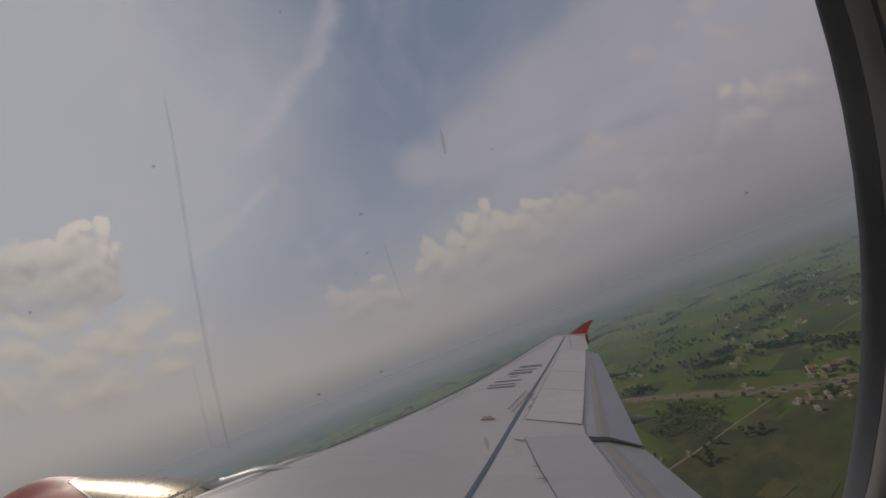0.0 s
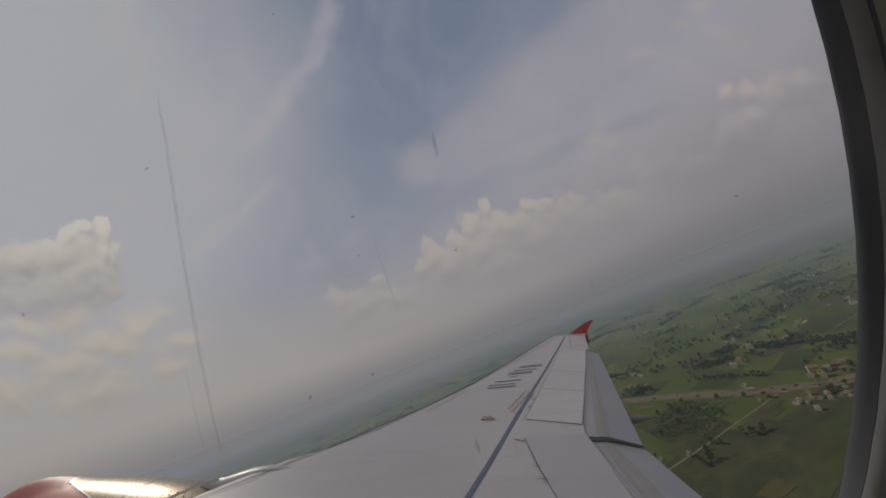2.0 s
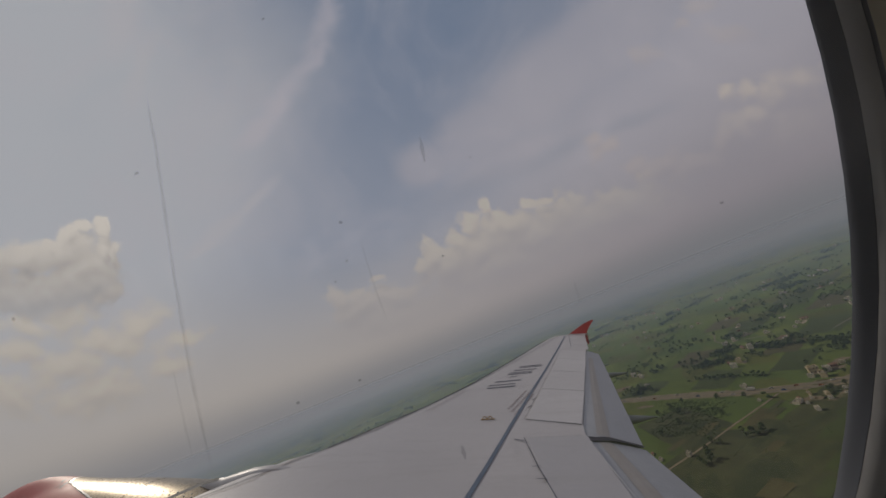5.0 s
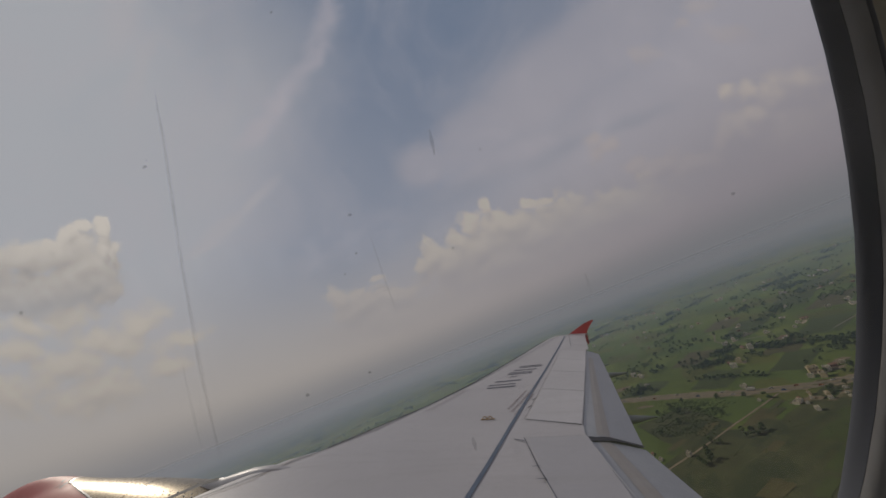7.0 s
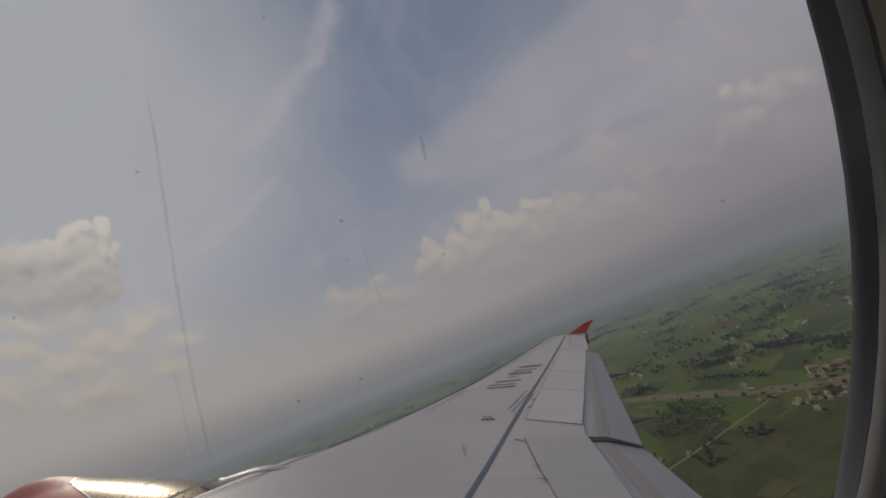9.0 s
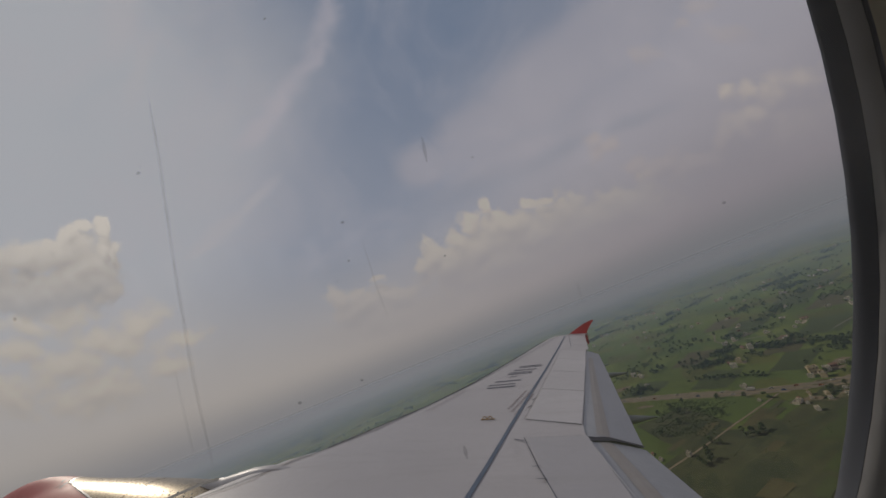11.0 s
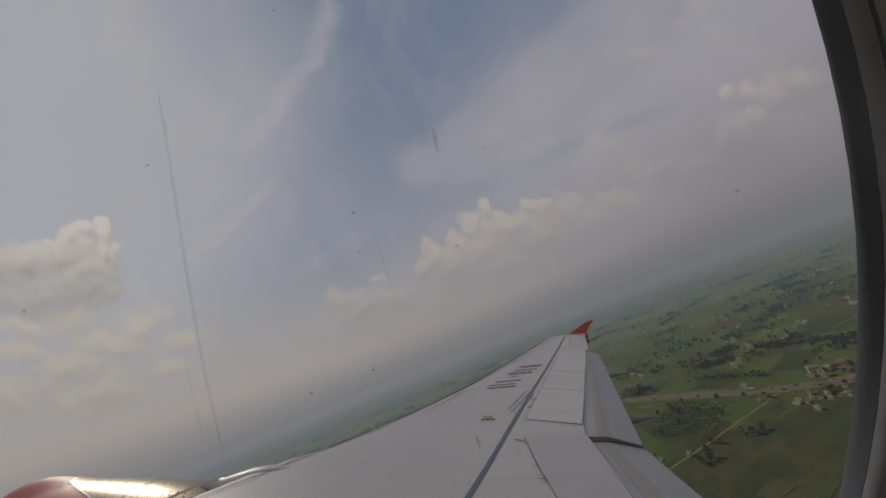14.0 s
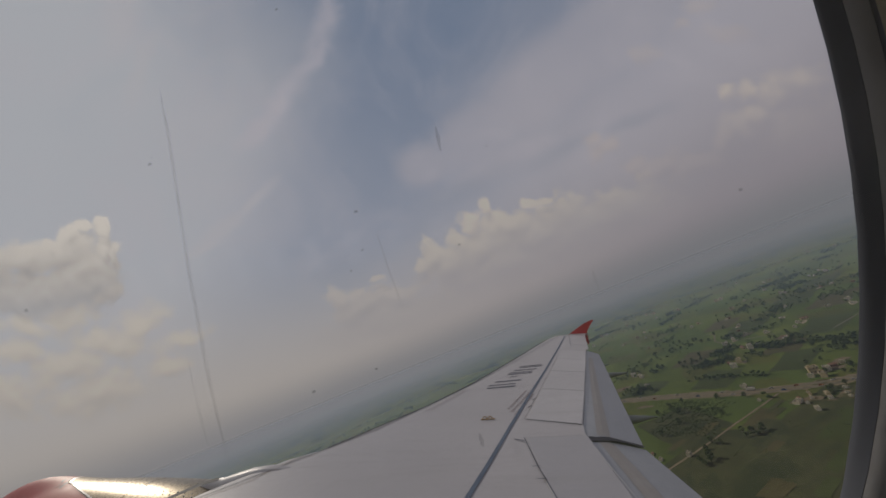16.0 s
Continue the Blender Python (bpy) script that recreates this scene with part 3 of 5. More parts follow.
plate("spoiler", [(5.60, 2.3), (5.19, 6.33), (5.93, 6.33), (6.0, 2.3)], INBOARD, wing)
for (y, a), (z, b), w, shade in zip(HINGE[:4], TRAIL[:4], (0.009, 0.006, 0.009, 0.006), (INK, GAP, INK, GAP)):
    strip("panel_gap", [(a - 0.02, y), (b, z)], w, shade, wing, 0.013)
strip("panel_gap", [(5.16, 6.34), (5.25, 5.58), (5.34, 5.03), (5.58, 2.4)], 0.011, INK, wing, 0.014)
strip("panel_gap", [(5.16, 6.345), (5.90, 6.335)], 0.007, GAP, wing, 0.014)
strip("panel_gap", [(5.21, 7.04), (5.65, 8.73), (6.08, 10.35), (6.87, 13.30)], 0.007, GAP, wing, 0.014)
strip("edge_seal", [(5.925, 6.0), (5.935, 5.64), (5.965, 5.10), (6.0, 3.2)], 0.005, SEALANT, wing, 0.016, "pale sealant bead on the spoiler's edge")
for x, y in ((5.36, 7.62), (5.47, 8.02), (5.88, 9.55), (6.30, 11.1)):
    strip("hinge_fitting", [(x - 0.06, y - 0.05), (x + 0.02, y + 0.06)], 0.03, GAP, wing, 0.016)
strip("panel_gap", [(7.38, 14.5), (7.51, 14.36), (7.92, 13.84)], 0.016, INK, wing, 0.006)
strip("panel_gap", [(1.72, 5.1), (1.84, 5.25), (1.99, 5.44), (2.07, 5.75), (2.17, 5.98), (2.27, 6.08)], 0.010, BROWN, wing, 0.006)
for x, y in ((5.235, 5.57), (5.26, 5.32), (5.42, 4.4)):
    strip("hinge_fitting", [(x - 0.045, y), (x + 0.045, y)], 0.014, INK, wing, 0.02)
strip("hinge_fitting", [(5.03, 6.31), (5.15, 6.26)], 0.022, INK, wing, 0.012)

# markings
strip("boundary_line", [(3.95, 2.2), (4.57, 5.06), (4.74, 5.72), (4.99, 6.75), (5.45, 8.54), (6.42, 12.1), (7.66, 16.6)], 0.052, LINE, wing, 0.008, "slate blue painted walkway line")
strip("slat_gap", [(1.28, 4.6), (1.65, 5.12), (2.12, 5.80), (2.94, 6.95), (4.24, 9.62), (5.36, 12.2), (7.21, 16.4), (7.42, 16.85)], 0.018, INK, wing, 0.006)
# dark strip painting in the shadow side of the curved leading edge
strip("leading_edge_shade", [(between(FRONT, y) + 0.030 * (between(BACK, y) - between(FRONT, y)), y) for y in (6.3, 8.08, 9.5, 11.94, 14.62, 16.3)], 0.04, DARK, wing, 0.004)
strip("panel_gap", [(7.86, 16.75), (7.36, 14.0)], 0.02, INK, wing, 0.006)
for x, y, w in ((4.86, 9.08, 0.10), (4.88, 9.30, 0.07), (5.02, 9.60, 0.10), (5.16, 10.02, 0.06), (5.33, 10.30, 0.09), (5.36, 10.46, 0.07), (5.50, 10.72, 0.09), (5.66, 11.04, 0.09), (5.69, 11.20, 0.07)):
    half = 0.10 if w == 0.06 else 0.30
    strip("marking_bar", [(x - half, y - 0.02), (x + half, y + 0.03)], w, INK, wing, 0.007, steps=3)
for row in range(3):
    for k in range(11):
        x, y = 5.10 - 0.055 * row + 0.036 * k, 7.32 + 0.14 * row + 0.105 * k
        strip("small_marking_bar", [(x - 0.022, y + 0.006), (x + 0.022, y - 0.006)], 0.052, FAINT, wing, 0.007, steps=1)
for row in range(2):
    for k in range(5):
        x, y = 3.52 + 0.08 * row + 0.115 * k, 7.75 + 0.27 * k
        strip("small_marking_bar", [(x, y), (x + 0.10, y + 0.23)], 0.014, FAINT, wing, 0.007, steps=2)
for k in range(26):
    x, y = (4.98 + 0.009 * (k % 9) + 0.04 * (k // 9), 6.24 - 0.042 * (k % 9)) if k < 18 else (4.82 - 0.10 * (k - 18), 5.20 + 0.012 * (k - 18))
    bm = bmesh.new()
    bmesh.ops.create_circle(bm, cap_ends=True, segments=8, radius=0.0055)
    ob = part("rivet", bm, INK, wing)
    ob.location = on_wing(x, y, 0.008)

# ochre tie-down bracket: two low loops on a foot plate
bm = bmesh.new()
for c in (-0.075, 0.075):
    loops = []
    for k in range(13):
        a = math.pi * k / 12
        cx, cz = c + 0.062 * math.cos(a), 0.062 * math.sin(a)
        loops.append([(cx + 0.014 * math.cos(a) * math.cos(b), 0.02 * math.sin(b), cz + 0.014 * math.sin(a) * math.cos(b)) for b in (0, 1.57, 3.14, 4.71)])
    loft(bm, loops)
box(bm, -0.19, 0.21, -0.03, 0.03, -0.005, 0.012)
hook = part("tie_down_bracket", bm, YELLOW, wing, "ochre painted double-loop bracket")
hook.location = on_wing(4.655, 7.13, 0.006)
hook.scale = (0.55, 0.55, 0.60)

# flaps, let down a little behind the spoilers
def flap(name, rows, label):
    bm = bmesh.new()
    loops = []
    for y0, x0, y1, x1 in rows:
        a, b = on_wing(x0 - 0.14, y0, -0.052), on_wing(x1, y1, -0.18)
        pts = []
        for s, up in ((0, 0), (0.05, 0.035), (0.2, 0.06), (0.45, 0.062), (0.75, 0.035), (1, 0.004), (1, -0.006), (0.7, -0.03), (0.35, -0.06), (0.06, -0.05)):
            p = a.lerp(b, s)
            pts.append((p.x, p.y, p.z + up))
        loops.append(pts)
    loft(bm, loops)
    return part(name, bm, FLAP, wing, label, True, 40)


outer = flap("flap", [(6.38, 5.93, 6.44, 6.57), (8.6, 6.46, 8.4, 6.99), (10.8, 7.03, 10.6, 7.47), (12.85, 7.60, 13.1, 8.00)], "blue-grey outboard flap let down slightly")
inner = flap("flap", [(2.0, 5.98, 2.0, 6.75), (4.0, 5.96, 4.0, 6.68), (6.19, 5.93, 6.36, 6.56)], "blue-grey inboard flap let down slightly")


def on_flap(rows, name, w0, w1, material, parent, lift, label=""):
    """A band on a flap between two shares of its chord."""
    bm = bmesh.new()
    ends = []
    for y0, x0, y1, x1 in rows:
        a, b = on_wing(x0 - 0.14, y0, -0.052), on_wing(x1, y1, -0.18)
        pair = []
        for s in (w0, (w0 + w1) / 2, w1):
            up = between([(0, 0), (0.05, 0.035), (0.2, 0.06), (0.45, 0.062), (0.75, 0.035), (1, 0.004)], s)
            p = a.lerp(b, s)
            pair.append(bm.verts.new((p.x, p.y, p.z + up + lift)))
        ends.append(pair)
    for p, q in zip(ends, ends[1:]):
        for i in range(2):
            bm.faces.new((p[i], p[i + 1], q[i + 1], q[i]))
    return part(name, bm, material, parent, label)


on_flap([(6.44, 5.93, 6.46, 6.57), (8.6, 6.46, 8.4, 6.99), (10.8, 7.03, 10.6, 7.47), (11.9, 7.33, 12.0, 7.77)], "stain_band", 0.35, 0.55, STAIN, outer, 0.005, "brown oily stain along the flap")
on_flap([(2.2, 5.98, 2.2, 6.75), (4.0, 5.96, 4.0, 6.68), (6.20, 5.93, 6.35, 6.56)], "stain_band", 0.31, 0.51, STAIN, inner, 0.005, "brown oily stain along the flap")
# dark bands laid over the flap ends for the shadowed gap between them
on_flap([(6.18, 5.95, 6.36, 6.57), (6.28, 5.95, 6.39, 6.57)], "flap_gap_band", 0.05, 1.0, DARK, inner, 0.03)
on_flap([(6.30, 5.95, 6.40, 6.57), (6.41, 5.95, 6.45, 6.57)], "flap_gap_band", 0.05, 1.0, DARK, outer, 0.012)

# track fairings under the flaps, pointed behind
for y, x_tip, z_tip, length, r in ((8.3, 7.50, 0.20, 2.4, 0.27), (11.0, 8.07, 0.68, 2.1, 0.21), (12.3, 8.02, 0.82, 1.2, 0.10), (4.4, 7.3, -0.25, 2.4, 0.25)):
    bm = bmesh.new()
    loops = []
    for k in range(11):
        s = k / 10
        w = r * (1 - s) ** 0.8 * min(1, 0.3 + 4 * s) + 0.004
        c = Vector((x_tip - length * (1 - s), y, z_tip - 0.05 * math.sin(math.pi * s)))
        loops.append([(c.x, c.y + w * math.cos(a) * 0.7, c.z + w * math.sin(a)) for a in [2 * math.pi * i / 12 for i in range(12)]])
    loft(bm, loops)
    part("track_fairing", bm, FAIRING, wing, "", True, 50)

# tip fence: a swept red plate above and below the tip
bm = bmesh.new()
outline = [(7.82, 1.84), (7.96, 1.90), (8.30, 2.09), (8.58, 2.25), (8.85, 2.36), (9.03, 2.41), (9.07, 2.38), (8.97, 2.26), (8.86, 2.13), (8.72, 1.95), (8.69, 1.80), (8.70, 1.62), (8.70, 1.42), (8.65, 1.38), (8.58, 1.55), (8.50, 1.68), (8.20, 1.75)]
loft(bm, [[(x, 17.0 - 0.02, z) for x, z in outline], [(x + 0.005, 17.0 + 0.02, z) for x, z in outline]])
part("wing_fence", bm, RED, wing, "red swept wingtip fence")
bm = bmesh.new()
loops = []
for x, r in ((7.2, 0.02), (7.5, 0.05), (8.0, 0.07), (8.5, 0.05), (8.7, 0.01)):
    loops.append([(x, 16.98 + r * math.cos(a), top_of_wing(16.98) - 0.04 + r * math.sin(a)) for a in [2 * math.pi * i / 10 for i in range(10)]])
loft(bm, loops)
part("tip_cap", bm, WING, wing, "", True)
for x, y in ((8.30, 15.9), (8.44, 16.4), (8.56, 16.8), (8.05, 14.9)):
    bm = bmesh.new()
    box(bm, x, x + 0.22, y - 0.006, y + 0.006, top_of_wing(y) - 0.03, top_of_wing(y) - 0.015)
    part("static_wick", bm, INK, wing)

# engine: a round nacelle with an inlet lip, painted cowl, bare reverser cowl and pylon
engine = new("engine")
engine.parent = airliner
tagged(engine, "engine nacelle with salmon red cowl and polished metal sleeve")
EY, EZ, TOP_R = 5.75, -0.745, 0.979


def turned(name, profile, material, label="", start=0, stop=360, gap=0.0):
    bm = bmesh.new()
    n = 72
    loops = []
    for x, r in profile:
        loops.append([(x, EY + r * math.cos(radians(start + (stop - start) * i / n)), EZ + r * math.sin(radians(start + (stop - start) * i / n))) for i in range(n if stop - start == 360 else n + 1)])
    loft(bm, loops, stop - start == 360, False)
    return part(name, bm, material, engine, label, True, 35)


turned("inlet_lip", [(-2.05, 0.60), (-2.30, 0.62), (-2.385, 0.66), (-2.39, 0.72), (-2.37, 0.76)], LIP, "bare metal inlet lip")
turned("inlet_duct", [(-2.05, 0.60), (-1.5, 0.66), (-0.6, 0.72)], DARK)
NACELLE = [(-2.36, 0.80), (-2.33, 0.88), (-2.26, 0.955), (-2.14, 1.005), (-1.95, 1.035), (-1.75, 1.04), (-1.5, 1.03), (-1.2, 1.012), (-0.8, 1.0), (-0.16, 0.995), (0.35, 0.982), (0.85, 0.955), (1.35, 0.90), (2.0, 0.76)]
SLANT = [(0, -1.45), (70, -1.43), (80.4, -1.41), (86, -1.32), (90.2, -1.21), (101.7, -0.70), (110.3, -0.27), (120, 0.05), (180, 0.10)]


def on_nacelle(x, turn, lift=0.0):
    """A point on the nacelle; its mouth is drawn in a little on the side of the fuselage."""
    side = turn if turn <= 180 else 360 - turn
    p, q = min(1, max(0, (side - 75) / 45)), min(1, max(0, (-1.0 - x) / 0.8))
    r, a = between(NACELLE, x) * (1 - 0.26 * p * p * (3 - 2 * p) * q * q * (3 - 2 * q)) + lift, radians(turn)
    return (x, EY + r * math.cos(a), EZ + r * math.sin(a))


def cowl(name, ahead_of, behind, material, label):
    """A cowl skin between two edges, each a station that depends on the turn about the engine's axis."""
    bm = bmesh.new()
    loops = []
    for k in range(19):
        ring_points = []
        for i in range(120):
            turn = 3.0 * i
            up = turn if turn <= 180 else 360 - turn
            a, b = ahead_of(up), behind(up)
            ring_points.append(on_nacelle(a + (b - a) * k / 18, turn))
        loops.append(ring_points)
    loft(bm, loops, True, False)
    return part(name, bm, material, engine, label, True, 35)


def seam(name, stations, width, material, lift=0.004):
    """A thin line on the nacelle through stations of (x, turn)."""
    bm = bmesh.new()
    ends = []
    for x, turn in stations:
        ends.append([bm.verts.new(on_nacelle(x - width / 2, turn, lift)), bm.verts.new(on_nacelle(x + width / 2, turn, lift))])
    for (a, b), (c, d) in zip(ends, ends[1:]):
        bm.faces.new((a, b, d, c))
    return part(name, bm, material, engine)


slant = lambda up: between(SLANT, up)
cowl("fan_cowl", lambda up: -2.36, slant, COWL, "salmon red painted cowl")
cowl("reverser_cowl", lambda up: slant(up) + 0.012, lambda up: 0.18, STEEL, "polished golden-looking metal cowl")
seam("cowl_edge", [(slant(a) + 0.05, a) for a in range(74, 116, 2)], 0.05, SLAT)
seam("cowl_joint", [(slant(a) - 0.002, a) for a in range(74, 116, 2)], 0.010, INK)
seam("cowl_joint", [(-1.24, 89), (-1.22, 91), (-1.16, 95), (-1.09, 99.1)], 0.035, INK)
seam("cowl_joint", [(-1.31, 89), (-1.29, 92), (-1.22, 97)], 0.015, INK)
seam("cowl_joint", [(-1.46, 83), (-1.43, 86), (-1.38, 88)], 0.03, INK)
turned("reverser_sleeve", [(0.19, 0.985), (0.35, 0.982), (0.85, 0.955), (1.35, 0.90), (2.0, 0.76)], STEEL, "polished golden-looking metal sleeve")
seam("cowl_joint", [(0.17, 84), (0.20, 89.9), (0.25, 95.5), (0.34, 100), (0.65, 111), (0.8, 116)], 0.012, INK)
turned("nozzle", [(2.0, 0.76), (2.9, 0.52), (3.2, 0.42)], DARK)
bm = bmesh.new()
bmesh.ops.create_cone(bm, cap_ends=True, segments=40, radius1=0.70, radius2=0.70, depth=0.1)
fan = part("fan_disc", bm, DARK, engine)
fan.matrix_local = pose(-0.7, EY, EZ, 0, 90, 0)
RIVETS = [(0.43 + 0.105 * k, 100.8) for k in range(8)] + [(0.48 + 0.105 * k, 104.0) for k in range(7)] + [(-0.10, 98.5), (-0.02, 96.5), (0.05, 99.5), (0.12, 94.0), (-0.2, 100), (0.03, 93.3)]
for x, turn in RIVETS:
    bm = bmesh.new()
    bmesh.ops.create_cone(bm, cap_ends=True, segments=8, radius1=0.009, radius2=0.007, depth=0.010)
    a = radians(turn)
    latch = part("latch", bm, INK, engine)
    latch.matrix_local = Matrix.Translation(on_nacelle(x, turn)) @ Vector((0, math.cos(a), math.sin(a))).to_track_quat("Z", "X").to_matrix().to_4x4()
bm = bmesh.new()
loops = []
for x, z, w in ((1.0, 0.22, 0.02), (1.19, 0.265, 0.06), (1.36, 0.28, 0.11), (1.56, 0.33, 0.14), (1.75, 0.375, 0.14), (1.95, 0.395, 0.12), (2.12, 0.392, 0.08), (2.30, 0.36, 0.03)):
    loops.append([(x, EY - w, z - 0.55), (x, EY - w, z - 0.07), (x, EY - 0.7 * w, z - 0.02), (x, EY, z), (x, EY + 0.7 * w, z - 0.02), (x, EY + w, z - 0.07), (x, EY + w, z - 0.55)])
loft(bm, loops)
part("pylon_fairing", bm, WING, engine, "pale grey pylon fairing", True, 40)
# the shadow gap beside the pylon is a dark strip on the wing skin
strip("slat_end_gap", [(1.30, 4.95), (1.35, 5.12), (1.42, 5.32), (1.55, 5.44)], 0.09, DARK, wing, 0.03, "dark strip drawn for the shadow gap at the slat's end")
for k in range(3):
    strip("pylon_vent", [(1.50 + 0.03 * k, 5.33), (1.53 + 0.03 * k, 5.42)], 0.016, DARK, wing, 0.045)

# ---- fuselage and cabin window ----
HUB = EYE.z - 0.40                                   # height of the cabin tube's axis
R_IN, R_OUT = 1.787, 1.858
WX, WZ, WA, WB = EYE.x - 0.0552, EYE.z + 0.0567, 0.1173, 0.1529


def tube_y(r, z):
    return math.sqrt(max(0.0, r * r - (z - HUB) ** 2))


def tube(r, cells_x, name, material, parent, label=""):
    """The cabin tube with an opening at each row's window, and one patch left out round the near window."""
    bm = bmesh.new()
    turns = [0, 4, 18, 32, 60, 90, 120, 148, 162, 176, 200, 230, 260, 290, 320, 345, 360]
    ys = [[bm.verts.new((x, r * math.cos(radians(a)), HUB + r * math.sin(radians(a)))) for a in turns[:-1]] for x in cells_x]
    for i in range(len(cells_x) - 1):
        for k in range(len(turns) - 1):
            mid = (cells_x[i] + cells_x[i + 1]) / 2
            pane = abs(((mid - WX) / 0.533 + 0.5) % 1.0 - 0.5) * 0.533 < 0.13
            if pane and turns[k] in (4, 162) and not (abs(mid - WX) < 0.3 and turns[k] == 4):
                continue
            if abs(mid - WX) < 0.35 and turns[k] in (0, 4, 18):
                continue
            j = (k + 1) % (len(turns) - 1)
            bm.faces.new((ys[i][k], ys[i][j], ys[i + 1][j], ys[i + 1][k]))
    bm.faces.new(ys[0])
    bm.faces.new(ys[-1])
    return part(name, bm, material, parent, label)


cells = []
for k in range(-14, 17):
    c = WX + 0.533 * k
    cells += [c - 0.12, c + 0.12]
hull = tube(R_OUT, cells, "fuselage", HULL, airliner, "pale painted fuselage skin")
hull.data.shade_smooth()
for v in hull.data.vertices:
    if v.co.x in (cells[0], cells[-1]):
        v.co.x += 0.05 if v.co.x > 0 else -0.05
lining = tube(R_IN, cells, "wall_cabin", LINING, None)
lining.matrix_world = AIR
tagged(lining, "beige curved plastic cabin side wall", "wall", kind="structure")


def oval(off, tall=None, n=96):
    """The window's outline, grown sideways by off and upwards by tall."""
    tall = off if tall is None else tall
    pts = []
    for i in range(n):
        a = 2 * math.pi * i / n
        c, s = math.cos(a), math.sin(a)
        e = 2 / 2.16
        pts.append((WX + (WA + off) * math.copysign(abs(c) ** e, c), WZ + (WB + tall) * math.copysign(abs(s) ** e, s)))
    return pts


def ring(name, steps, material, parent, label="", smooth=True):
    """A ring round the window: steps of (growth sideways, growth upwards, distance outboard of the seal's plane)."""
    bm = bmesh.new()
    loops = []
    for off, tall, out in steps:
        loops.append([(x, EYE.y + 0.060 + out - 0.2 * (z - EYE.z), z) for x, z in oval(off, tall)])
    loft(bm, loops, True, False)
    return part(name, bm, material, parent, label, smooth, 50)


window_1 = new("window_1")
window_1.matrix_world = AIR
tagged(window_1, "oval cabin window with scratched acrylic pane and dark seal", "window", kind="structure")
ring("seal", [(0.075, 0.075, 0.035), (0.010, 0.010, 0.006), (0.0, 0.0, 0.002), (0.0004, -0.0003, 0.0016), (0.0014, -0.0017, 0.0011), (0.0025, -0.0033, 0.0005)], SEAL, window_1, "dark grey rubber window seal")
ring("window_frame", [(0.0025, -0.0033, 0.0004), (0.0030, -0.0031, -0.0001), (0.0037, -0.0026, -0.0006), (0.0045, -0.0020, -0.0010)], REVEAL, window_1, "grey plastic window reveal")
ring("trim_gap", [(0.0045, -0.0020, -0.0011), (0.0047, -0.0018, -0.0009), (0.0050, -0.0016, -0.0013)], SEAL, window_1)


def collar(name, material, parent, r, off, tall, out):
    """The curved wall from the window's edge to the tube's patch."""
    bm = bmesh.new()
    inner_loop = [(x, EYE.y + 0.060 + out - 0.2 * (z - EYE.z), z) for x, z in oval(off, tall)]
    x0, x1 = WX - 0.413, WX + 0.413
    z0, z1 = HUB + r * math.sin(0), HUB + r * math.sin(radians(32))
    outer_loop = []
    for i in range(96):
        a = 2 * math.pi * i / 96
        c, s = math.cos(a), math.sin(a)
        k = min((x1 - WX) / abs(c) if abs(c) > 1e-6 else 9, ((z1 - WZ) if s > 0 else (WZ - z0)) / abs(s) if abs(s) > 1e-6 else 9)
        outer_loop.append((WX + c * k, WZ + s * k))
    loops = [inner_loop]
    for t in (0.08, 0.2, 0.45, 0.7, 1.0):
        row = []
        for (xa, ya, za), (xb, zb) in zip(inner_loop, outer_loop):
            x, z = xa + (xb - xa) * t, za + (zb - za) * t
            s = min(1, t / 0.2)
            row.append((x, ya * (1 - s) + tube_y(r, z) * s if t < 0.2 else tube_y(r, z), z))
        loops.append(row)
    loft(bm, loops, True, False)
    return part(name, bm, material, parent, "", True, 50)


collar("window_panel", LINING, window_1, R_IN, 0.0050, -0.0016, -0.0013)
collar("window_surround", HULL, hull, R_OUT, 0.075, 0.075, 0.035)


def on_pane(x, z, near=0.0):
    return Vector((EYE.x + x, EYE.y + 0.022 - near - 0.2 * z, EYE.z + z))


bm = bmesh.new()
vs = [bm.verts.new((x, EYE.y + 0.022 - 0.2 * (z - EYE.z), z)) for x, z in oval(0.05)]
bm.faces.new(vs)
pane = part("pane", bm, PANE, window_1, "clear acrylic inner pane with fine dust")
pane.visible_shadow = False


def mark(name, points, width, material):
    """A scratch or smear on the pane: points and width in millimetres."""
    bm = bmesh.new()
    rows = []
    for i, (x, z) in enumerate(points):
        w = width * (0.35 if i in (0, len(points) - 1) else 1.0) / 2000
        rows.append((bm.verts.new(on_pane(x / 1000 - w, z / 1000, 0.0003)), bm.verts.new(on_pane(x / 1000 + w, z / 1000, 0.0003))))
    for (a, b), (c, d) in zip(rows, rows[1:]):
        bm.faces.new((a, b, d, c))
    return part(name, bm, material, window_1)


mark("scratch", [(-27.4, 24.0), (-27.2, 22.6), (-26.69, 20.27), (-25.7, 14.2), (-24.81, 8.6), (-23.95, 4.1), (-23.35, 0.9), (-22.4, -3.0), (-21.5, -6.3)], 0.26, SCRATCH)
mark("scratch", [(-27.6, 24.8), (-26.6, 19.9), (-24.8, 8.6), (-22.9, -0.9), (-21.7, -5.4)], 0.42, SMEAR)
mark("scratch", [(-24.9, 1.0), (-24.3, -1.3), (-23.7, -3.6), (-23.2, -5.2)], 0.28, SMEAR)
mark("scratch", [(-8.4, 8.9), (-7.6, 5.5), (-6.9, 3.0)], 0.18, SMEAR)
mark("scratch", [(-3.05, 15.8), (-2.97, 14.9), (-2.90, 13.9)], 0.28, SMUDGE)
mark("scratch", [(-2.66, -5.2), (-2.6, -5.6), (-2.54, -6.0)], 0.30, SMUDGE)
